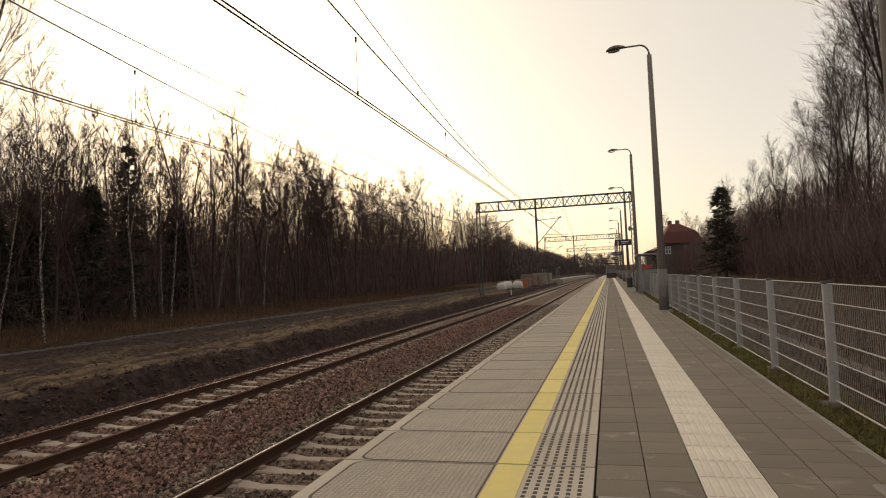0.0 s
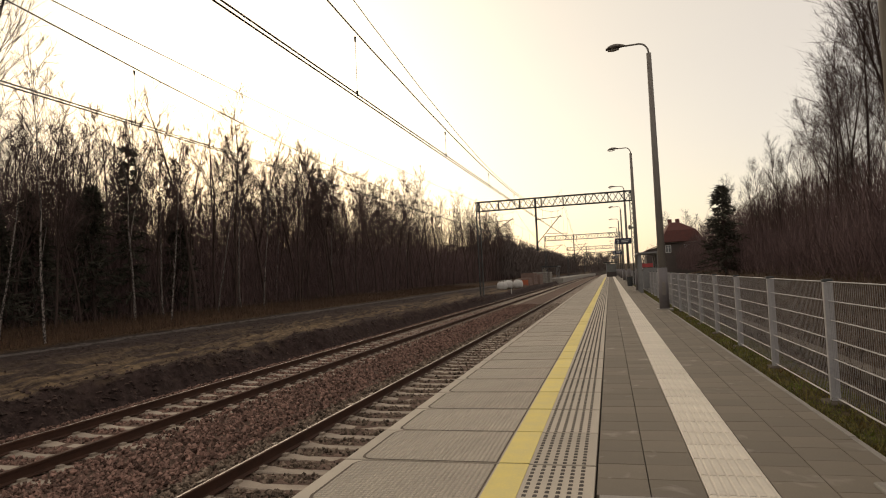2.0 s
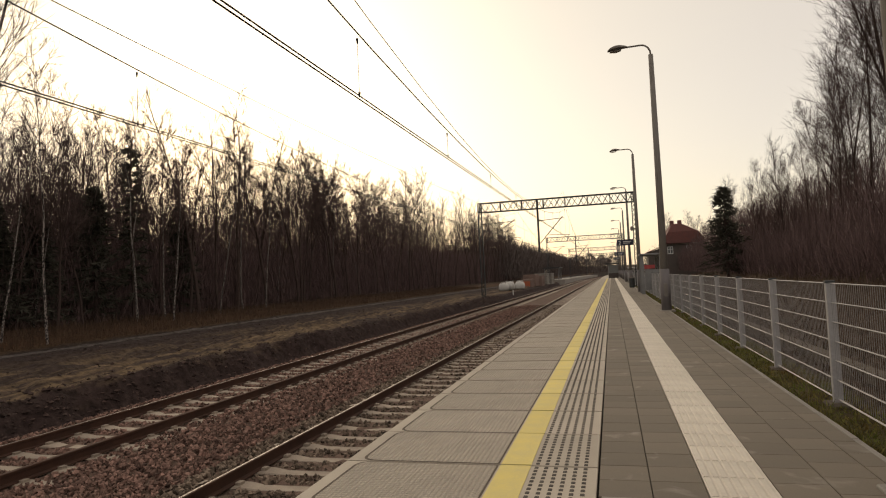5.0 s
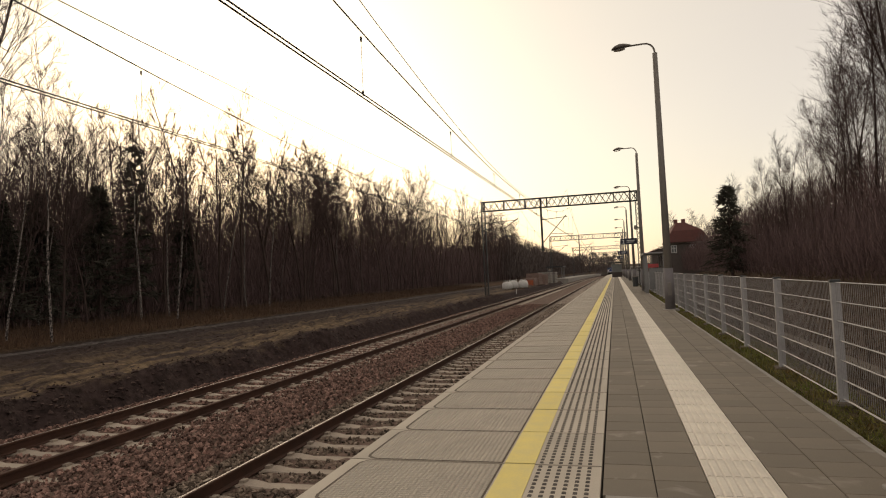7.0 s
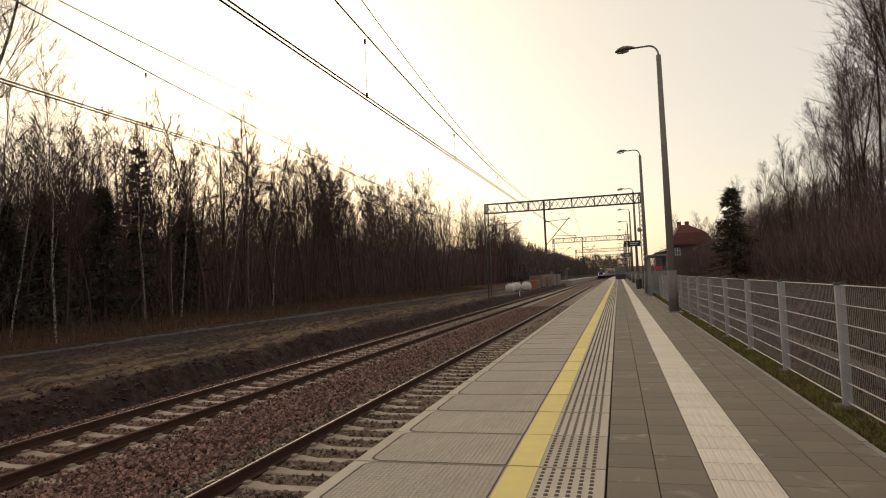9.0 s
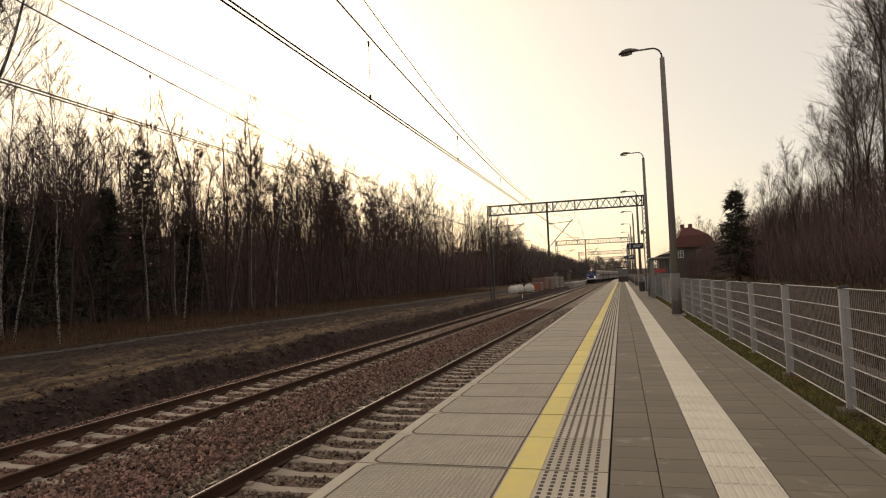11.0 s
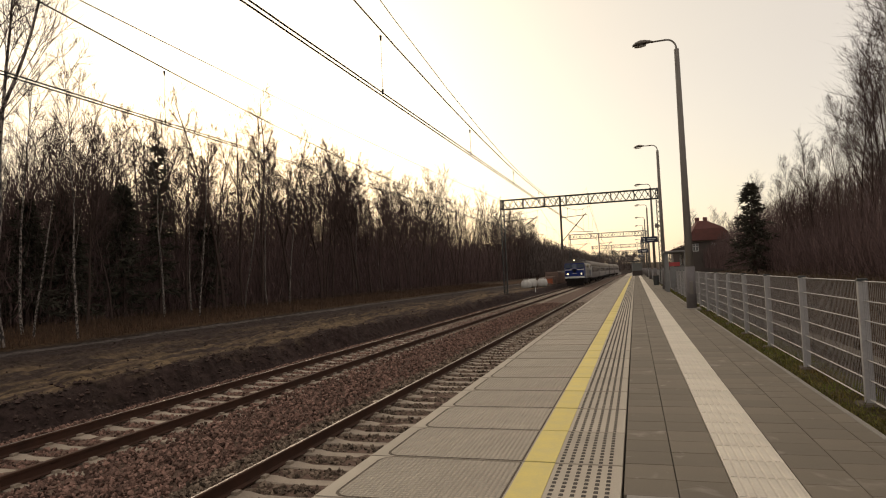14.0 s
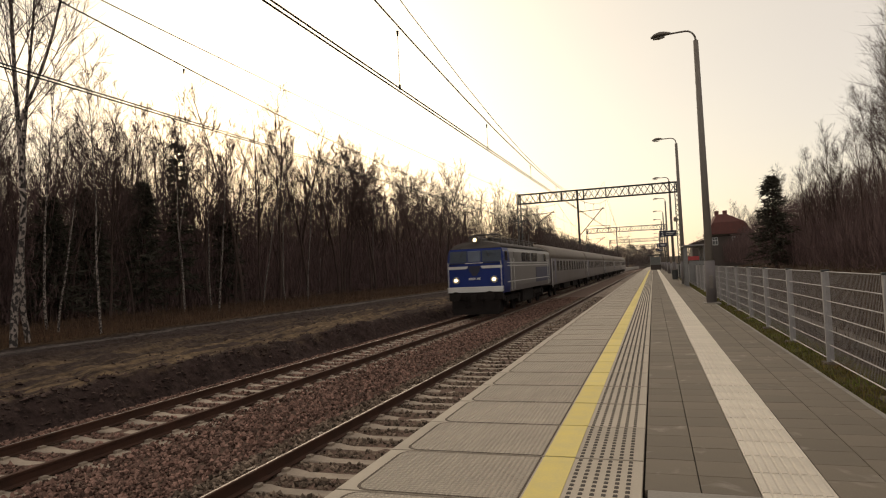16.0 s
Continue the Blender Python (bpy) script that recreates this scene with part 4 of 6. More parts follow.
def tree_meshes(seed, height, r, n_main, spread, lean=0.0, crown_from=0.3, fork=False, twig=10, sub=8, up=0.55, reach=0.30, limb=0.34):
    """Trunk and bare crown of one tree; returns two meshes."""
    rng = np.random.RandomState(seed)
    random.seed(seed)
    tr, cr = Twigs(), Twigs()

    def grow(p, d, ln, r0, level):
        if level == 3:
            cr.blade(p, p + unit(d + np.array((0, 0, 0.1))) * ln * 1.35, 0.0068)
            return
        steps = 3 if level == 1 else 1
        pts = [p]
        for i in range(steps):
            d = unit(d + rng.normal(size=3) * (0.11 if level == 1 else 0.05) + np.array((0, 0, 0.10)))
            q = pts[-1] + d * ln / steps
            cr.bar(pts[-1], q, r0 * (1 - i / steps * 0.6), r0 * (1 - (i + 1) / steps * 0.6), 3)
            pts.append(q)
        k = sub if level == 1 else twig
        for i in range(k):
            u = rng.uniform(0.2, 1.0)
            j = min(steps - 1, int(u * steps))
            a = pts[j] + (pts[j + 1] - pts[j]) * (u * steps - j)
            dd = unit(d * 0.85 + rng.normal(size=3) * 0.42 + np.array((0, 0, 0.12)))
            grow(a, dd, ln * rng.uniform(0.3, 0.58), max(0.0085, r0 * 0.45), level + 1)

    def stem(p, d, h, r0, main):
        segs = 12
        pts, rad = [p], [r0]
        for i in range(segs):
            d = unit(d + rng.normal(size=3) * np.array((0.045, 0.045, 0)) + np.array((0, 0, 0.02)))
            pts.append(pts[-1] + d * h / segs)
            rad.append(r0 * (1 - 0.87 * ((i + 1) / segs) ** 0.9))
        for i in range(segs):
            tr.bar(pts[i], pts[i + 1], rad[i], rad[i + 1], 7)
        for i in range(main):
            u = crown_from + (1 - crown_from) * (i + rng.uniform(0, 1)) / main
            j = min(segs - 1, int(u * segs))
            a = pts[j] + (pts[j + 1] - pts[j]) * (u * segs - j)
            az = rng.uniform(0, 2 * math.pi)
            dd = unit(np.array((math.cos(az) * spread, math.sin(az) * spread, up + rng.uniform(-0.15, 0.25))))
            grow(a, dd, h * reach * (1.15 - u) ** 0.75 * rng.uniform(0.6, 1.1) + 0.5, max(0.016, limb * rad[j]), 1)
        return pts
    base = np.array((0.0, 0, -0.3))
    d0 = unit(np.array((lean, lean * 0.4, 1.0)))
    pts = stem(base, d0, height, r, n_main)
    if fork:
        stem(pts[5], unit(np.array((-0.35, 0.2, 1.0))), height * 0.55, r * 0.5, n_main // 2)
    meshes = []
    for t, nm in ((tr, "trunk"), (cr, "crown")):
        me = bpy.data.meshes.new(nm)
        me.from_pydata([tuple(v) for v in t.v], [], t.f)
        if nm == "trunk":
            me.polygons.foreach_set("use_smooth", [True] * len(me.polygons))
        meshes.append(me)
    return meshes


def plant(kind, meshes, bark, x, y, rz, s, label, group):
    t = thing(kind, Matrix.LocRotScale((x, y, ground_z(x, y)), Euler((0, 0, rz)), (s, s, s)), label, "tree", group)
    for nm, me, mt in (("trunk", meshes[0], bark), ("crown", meshes[1], M_TWIG)):
        if not me.materials:
            me.materials.append(mt)
        piece(nm, me, t, Matrix())
    return t


BIRCHES = [tree_meshes(10 + i, 15.0, 0.075 + 0.014 * (i % 3), 24, 0.75, lean=(0.0, 0.06, -0.05, 0.1)[i % 4], crown_from=0.45, fork=i == 2, up=0.8, reach=0.22) for i in range(4)]
DARKS = [tree_meshes(30 + i, 15.5, 0.10 + 0.02 * (i % 3), 27, 0.8, lean=(0.03, -0.04, 0.0, 0.05, -0.07)[i % 5], crown_from=(0.3, 0.42, 0.36)[i % 3], fork=i % 2 == 1, up=0.8, reach=0.27) for i in range(5)]
FARS = [tree_meshes(40 + i, 15.5, 0.11, 20, 0.8, lean=(0.03, -0.04, 0.0)[i % 3], crown_from=0.4, up=0.8, reach=0.27, sub=6, twig=8) for i in range(3)]
TALLS = [tree_meshes(50 + i, 21.0, 0.15, 44, 0.66, lean=(0.0, 0.05, -0.04)[i % 3], crown_from=0.2, fork=i != 1, up=0.95, reach=0.29, sub=9, twig=12, limb=0.22) for i in range(3)]


def tree_rows():
    rng = random.Random(5)
    # named front trees: position along and off the line, kind
    FRONT = [(-22.7, 17.2, "b", 2, 1.35), (-23.6, 18.6, "b", 1, 1.25), (-27.5, 22.6, "b", 1, 0.8), (-26.4, 22.2, "b", 3, 0.7), (-23.6, 22.0, "b", 0, 0.8), (-28.6, 33.2, "b", 2, 0.75), (-27.2, 34.7, "b", 0, 0.8),
             (-29.6, 37.0, "b", 1, 0.7), (-28.8, 42.0, "b", 3, 0.8), (-31.1, 48.8, "b", 1, 0.85), (-29.4, 49.6, "b", 0, 0.92), (-34.0, 59.7, "b", 3, 0.98), (-34.6, 96.0, "b", 0, 1.05), (-35.2, 108.0, "b", 2, 0.98), (-36.0, 131.0, "b", 1, 1.0), (-33.0, 72.0, "b", 1, 0.95)]
    for x, y, k, i, s in FRONT:
        plant("birch_tree", BIRCHES[i], M_BIRCH, x, y, rng.uniform(0, 6), s * 1.05, "slender bare birch with patchy white bark at the wood's edge", "birches at the wood's edge")
    done = [(x, y) for x, y, *_ in FRONT]
    k = 0
    while k < 190:
        y = 8 + 230 * rng.random() ** 1.25
        x = -28.5 - 10 * rng.random() ** 1.3 - 0.02 * y
        if any((x - a) ** 2 + (y - b) ** 2 < 3.2 for a, b in done):
            continue
        done.append((x, y))
        s = rng.uniform(0.85, 1.2) * (0.76 + 0.28 * smooth(18, 62, y) + 0.12 * smooth(80, 130, y))
        if rng.random() < 0.07:
            plant("birch_tree", rng.choice(BIRCHES), M_BIRCH, x, y, rng.uniform(0, 6), s, "slender bare birch with patchy white bark among dark trees", "birches in the wood")
        else:
            plant("bare_tree", rng.choice(DARKS if y < 105 else FARS), M_BARK, x, y, rng.uniform(0, 6), s, "bare dark winter tree in the wood beside the line", "bare trees in the wood")
        k += 1
    # beyond the fence
    for x, y, i, s in ((14.5, 45.5, 1, 0.50), (15.6, 46, 0, 0.66), (17.0, 47.5, 1, 0.76), (18.2, 46, 2, 0.88), (19.2, 48, 0, 0.92), (16.8, 51, 1, 0.66), (20.8, 45, 1, 0.95), (18.5, 43.0, 2, 0.82), (14.0, 57, 2, 0.42), (12.4, 62, 0, 0.34), (14.5, 68, 1, 0.42), (13.0, 74, 2, 0.40), (22.5, 50, 2, 0.95), (21.5, 41, 0, 0.9), (12.6, 52, 1, .33), (15, 50, 2, .5), (13.4, 48.5, 1, .38), (11.6, 140, 1, .55), (17.0, 142, 2, .55), (20, 138, 0, .5), (24, 46, 1, .95)):
        plant("tall_bare_tree", TALLS[i], M_BARK, x, y, rng.uniform(0, 6), s * 1.1, "tall bare tree with upright twigs behind the fence", "bare trees behind the fence")


def far_tree(seed):
    """Vertices and faces of one small plain bare tree of unit height."""
    rng = np.random.RandomState(seed)
    random.seed(seed)
    t = Twigs()
    p, top = np.zeros(3), np.array((rng.normal() * 0.04, rng.normal() * 0.04, 1.0))
    t.bar(p, top, 0.008, 0.0022, 4)
    for i in range(30):
        u = rng.uniform(0.3, 1.0)
        a = p + (top - p) * u
        az = rng.uniform(0, 6.283)
        b = a + np.array((math.cos(az), math.sin(az), rng.uniform(0.7, 1.6))) * (0.045 + 0.14 * (1.05 - u)) * rng.uniform(0.6, 1.2)
        t.bar(a, b, 0.0016, 0.0007, 3)
        for j in range(9):
            t.blade(a + (b - a) * rng.uniform(0.3, 1), b + rng.normal(size=3) * 0.035 + np.array((0, 0, 0.035)), 0.0007)
    quads = [q for q in t.f if len(q) == 4]
    tris = [q for q in t.f if len(q) == 3] + [(a, b, c) for a, b, c, d in quads] + [(a, c, d) for a, b, c, d in quads]
    return np.array(t.v), np.array(tris)


def far_woods():
    """Deeper rows of the wood and the hazy trees at the end of the line."""
    rng = np.random.RandomState(3)
    kinds = [far_tree(200 + k) for k in range(6)]
    spots = []
    for i in range(430):
        y = 3 + 330 * rng.rand() ** 1.6
        x = -39 - 28 * rng.rand() - 0.03 * y + (bend(y) if y > 200 else 0)
        spots.append((x, y, rng.uniform(12.5, 17.5) * (0.84 + 0.16 * smooth(25, 70, y))))
    for i in range(110):
        y = rng.uniform(330, 560)
        spots.append((bend(y) - 20 - 60 * rng.rand() + rng.choice((0, 0, 80)), y, rng.uniform(9, 14)))
    for i in range(60):
        spots.append((rng.uniform(16, 60), rng.uniform(85, 200), rng.uniform(7, 11)))
    V, F, k = [], [], 0
    for i, (x, y, h) in enumerate(spots):
        v, f = kinds[i % 6]
        a = rng.uniform(0, 6.283)
        w = h * rng.uniform(0.85, 1.25)
        c, q = math.cos(a) * w, math.sin(a) * w
        V.append(np.stack([x + c * v[:, 0] - q * v[:, 1], y + q * v[:, 0] + c * v[:, 1], ground_z(x, y) - 0.2 + h * v[:, 2]], 1))
        F.append(f + k)
        k += len(v)
    tagged(raw("far_woods", np.concatenate(V).tolist(), np.concatenate(F).tolist(), M_TWIG), "deep bare winter wood behind the front trees", "woods", kind="stuff")
    n = 26000
    y = 2 + 300 * rng.rand(n) ** 1.3
    x = -62 - 40 * rng.rand(n)
    d = rng.normal(size=(n, 3)) * 0.5 + np.array((0, 0, 2.6))
    t = blades("far_thicket", np.stack([x, y, 8.0 * rng.rand(n)], 1), d, 0.10 + 0.12 * rng.rand(n), M_THICKET, rng)
    tagged(t, "dim brown undergrowth deep inside the wood", "undergrowth", kind="stuff")


def thickets():
    """Undergrowth of thin stems below the trees."""
    rng = np.random.RandomState(8)

    def lot(n, xs, ys, zs, reach, w):
        y = ys[0] + ys[1] * rng.rand(n) ** 1.3
        x = xs[0] + xs[1] * rng.rand(n) ** 1.2 - 0.02 * y * (1 if xs[0] < 0 else -1)
        z = zs(x, rng.rand(n))
        d = rng.normal(size=(n, 3)) * 0.32 * reach + np.stack([0 * x, 0 * x, reach * (0.6 + rng.rand(n))], 1)
        return np.stack([x, y, z], 1), d, w * (0.5 + rng.rand(n))
    low = lot(230000, (-31.0, -24), (2, 250), lambda x, u: -0.5 + 8.0 * u ** 1.3, 1.25, 0.021)
    high = lot(100000, (-32.5, -30), (2, 150), lambda x, u: 1.5 + 10.5 * u ** 1.6, 1.6, 0.0115)
    a, d, w = (np.concatenate(q) for q in zip(low, high))
    tagged(blades("thicket", a, d, w, M_THICKET, rng), "dense dry brown undergrowth below the bare trees", "undergrowth", kind="stuff")
    bank = lambda x, u: 2.6 * np.clip((x - 6) / 14, 0, 1) - 0.3 + u ** 1.25 * (0.7 + 6.6 * np.clip((x - 9.5) / 8, 0, 1))
    a, d, w = lot(130000, (9.5, 26), (2, 130), bank, 1.0, 0.02)
    tagged(blades("thicket", a, d, w, M_THICKET, rng), "dark brown scrub on the bank behind the fence", "scrub", kind="stuff")


def grasses():
    rng = np.random.RandomState(4)
    random.seed(4)
    t = Twigs()
    for i in range(26000):
        y = 6 + 110 * rng.rand() ** 1.6
        x = -22.6 - 7.5 * rng.rand()
        a = np.array((x, y, ground_z(x, y) - 0.02))
        t.blade(a, a + rng.normal(size=3) * 0.1 + np.array((0, 0, 0.15 + 0.35 * rng.rand())), 0.015)
    tagged(t.make("dry_grass", M_DRYGRASS), "dry brown winter grass along the wood", "grass", kind="stuff")
    t = Twigs()
    for i in range(26000):
        y = 2 + 50 * rng.rand() ** 1.7
        x = 1.9 + 0.75 * rng.rand()
        a = np.array((x, y, ground_z(x, y) - 0.02))
        t.blade(a, a + rng.normal(size=3) * 0.03 + np.array((0, 0, 0.02 + 0.04 * rng.rand())), 0.011)
    tagged(t.make("grass_strip", M_GRASS), "short green mossy grass between paving and fence", "grass", kind="stuff")
    t = Twigs()
    for i in range(14000):
        y = 4 + 90 * rng.rand() ** 1.4
        x = 2.8 + 9 * rng.rand()
        a = np.array((x, y, ground_z(x, y) - 0.02))
        t.blade(a, a + rng.normal(size=3) * 0.1 + np.array((0, 0, 0.12 + 0.3 * rng.rand())), 0.014)
    tagged(t.make("dry_grass", M_DRYGRASS), "dry brown grass on the bank behind the fence", "grass", kind="stuff")


def conifer(x, y, h, w, seed, label, dense=2600):
    rng = np.random.RandomState(seed)
    random.seed(seed)
    g = thing("conifer", pose(x, y, ground_z(x, y)), label, "tree", "conifers")
    t, n = Twigs(), Twigs()
    t.bar(np.array((0, 0, -0.2)), np.array((0, 0, h)), 0.16, 0.02, 7)
    for i in range(dense // 13):
        u = rng.rand() ** 0.8
        z = h * (0.08 + 0.92 * u)
        az = rng.uniform(0, 6.283)
        ln = w * (1.02 - u) ** 0.7 * rng.uniform(0.6, 1.1)
        out = np.array((math.cos(az), math.sin(az), 0.0))
        a, b = np.array((0, 0, z)), np.array((0, 0, z)) + out * ln + np.array((0, 0, -0.25 * ln + 0.15))
        t.bar(a, b, 0.03, 0.008, 3)
        for j in range(22):
            p = a + (b - a) * rng.uniform(0.15, 1.0)
            n.blade(p, p + (out * 0.5 + rng.normal(size=3) * 0.35 + np.array((0, 0, -0.1))) * rng.uniform(0.35, 0.8), 0.055)
    t.make("trunk", M_BARK, g)
    n.make("crown", M_NEEDLE, g)


# base tones set paler than the near twigs, standing in for distance haze
M_FARWOOD = mat("haze-paled distant wood", (0.13, 0.105, 0.095), (0.09, 0.072, 0.066), 0.1, 2, 0.95, bump=0, per_island=0.3, spec=0.1)


def horizon_woods():
    """The wood that closes the line beyond the bend."""
    rng = np.random.RandomState(21)
    n = 70000
    y = rng.uniform(380, 470, n)
    off = rng.uniform(-150, 170, n)
    y = np.concatenate([y, rng.uniform(200, 385, 45000)])
    off = np.concatenate([off, -31 - 45 * rng.rand(45000) ** 1.3])
    keep = np.abs(off + 6) > 10
    y, off = y[keep], off[keep]
    x = off + (y - BEND_Y) ** 2 / (2 * BEND_R)
    top = 10.5 + 2.5 * np.sin(x * 0.21) * np.sin(x * 0.083 + 1) + 1.2 * np.sin(x * 0.9)
    z = 0.3 + rng.rand(len(y)) ** 1.1 * top
    d = rng.normal(size=(len(y), 3)) * 0.7 + np.array((0, 0, 2.2))
    t = blades("horizon_woods", np.stack([x, y, z], 1), d, 0.05 + 0.09 * rng.rand(len(y)), M_FARWOOD, rng)
    tagged(t, "grey-brown wood beyond the bend, paled in colour for haze", "woods", kind="stuff")


def clods():
    """Clods of wet earth along the cut bank and the rutted mud."""
    rng = np.random.RandomState(31)
    base = np.array([(1, 0, 0), (-1, 0, 0), (0, 1, 0), (0, -1, 0), (0, 0, 0.6), (0, 0, -0.6)], float)
    fc = [(0, 2, 4), (2, 1, 4), (1, 3, 4), (3, 0, 4), (2, 0, 5), (1, 2, 5), (3, 1, 5), (0, 3, 5)]
    v, f = [], []
    for i in range(9000):
        y = 6 + 60 * rng.rand() ** 1.6
        x = rng.choice((-11.75 + 0.28 * rng.normal(), -11.4 + 0.3 * rng.normal(), rng.uniform(-19.5, -11.2)))
        r = 0.014 + 0.06 * rng.rand() ** 3.0
        c = np.array((x, y, ground_z(x, y) + r * 0.1))
        k = len(v)
        v += [tuple(c + q * r * rng.uniform(0.6, 1.5, 3) + rng.normal(size=3) * r * 0.2) for q in base]
        f += [tuple(k + j for j in t) for t in fc]
    tagged(raw("earth_clods", v, f, M_CLOD), "dark wet clods of earth along the cut bank", "earth", kind="stuff")


M_CLOD = mat("wet dark earth", (0.075, 0.05, 0.043), (0.04, 0.027, 0.023), 5, 40, 0.85, bump=0.4, dist=0.01, per_island=0.5, spec=0.15)
tree_rows()
horizon_woods()
clods()
far_woods()
thickets()
grasses()
for i, (x, y, h, w) in enumerate(((9.9, 60.0, 7.9, 2.5), (-37.5, 37.5, 9.0, 2.2), (19.0, 40.5, 8.0, 3.0), (21.5, 41.5, 10.0, 3.2), (-32.5, 29.5, 7.6, 1.9), (-32.0, 33.5, 8.6, 1.8), (-31.5, 36.2, 11.8, 1.5), (-33.0, 43.0, 8.2, 1.9), (-32.5, 27.0, 7.0, 2.0))):
    conifer(x, y, h, w, 70 + i, "dark green conifer standing among bare trees", 1500 if h > 11 else 2600)


# ---- the train ----
M_BLUE = mat("blue locomotive paint", (0.008, 0.026, 0.17), (0.007, 0.02, 0.12), 1.2, 40, 0.5, bump=0.03, dist=0.002, spec=0.25)
M_GREYPAINT = mat("pale grey train paint", (0.19, 0.178, 0.172), (0.125, 0.115, 0.11), 0.9, 30, 0.45, bump=0.03, dist=0.002)
M_COACH = mat("grey coach paint", (0.135, 0.116, 0.112), (0.10, 0.086, 0.083), 0.5, 30, 0.5, bump=0.03, dist=0.002)
M_WHITEPAINT = mat("off-white paint", (0.62, 0.62, 0.62), (0.5, 0.49, 0.47), 2, 30, 0.5, bump=0.03, dist=0.002)
M_ROOF = mat("dusty train roof", (0.20, 0.172, 0.142), (0.145, 0.125, 0.103), 1.0, 30, 0.75, bump=0.1, dist=0.003)
M_LOCOROOF = mat("dirty loco roof", (0.10, 0.09, 0.08), (0.06, 0.05, 0.045), 1.5, 30, 0.8, bump=0.1, dist=0.003)
M_UNDER = mat("oily black underframe", (0.012, 0.010, 0.010), (0.02, 0.016, 0.014), 2, 30, 0.85, bump=0.2, dist=0.004, spec=0.15)
M_GLASS = mat("dark train window", (0.02, 0.026, 0.034), (0.015, 0.018, 0.022), 1, 10, 0.12, bump=0)
M_HEADLIGHT = glow("headlight", (1.0, 0.74, 0.38), 6.0)
M_CHROME = mat("dull chrome ring", (0.5, 0.48, 0.42), (0.35, 0.33, 0.3), 5, 30, 0.3, metal=0.8, bump=0)
# glass base lightened to blue-grey to carry the reflected sky
M_SCREEN = mat("windscreen with sky tone", (0.085, 0.11, 0.15), (0.06, 0.08, 0.11), 1, 10, 0.12, bump=0)
SIDE = [(1.12, 1.40), (1.40, 1.45), (2.45, 1.46), (3.30, 1.43), (3.50, 1.36), (3.70, 1.12), (3.84, 0.70), (3.89, 0.25)]


def section(y, pts):
    return [(x, y, z) for z, x in pts] + [(-x, y, z) for z, x in reversed(pts)]


def bogie(bm, y, axles=(-1.5, 1.5), r=0.6):
    for a in axles:
        for s in (-1, 1):
            rod(bm, (s * 0.70, y + a, r), (s * 0.84, y + a, r), r, r, 20)
        rod(bm, (-0.8, y + a, r), (0.8, y + a, r), 0.09, n=8)
        for s in (-1, 1):
            box(bm, s * 1.05 - 0.12, s * 1.05 + 0.12, y + a - 0.22, y + a + 0.22, 0.4, 0.85, 0.03)
    for s in (-1, 1):
        box(bm, s * 1.05 - 0.08, s * 1.05 + 0.08, y + axles[0] - 0.6, y + axles[1] + 0.6, 0.62, 0.92, 0.03)


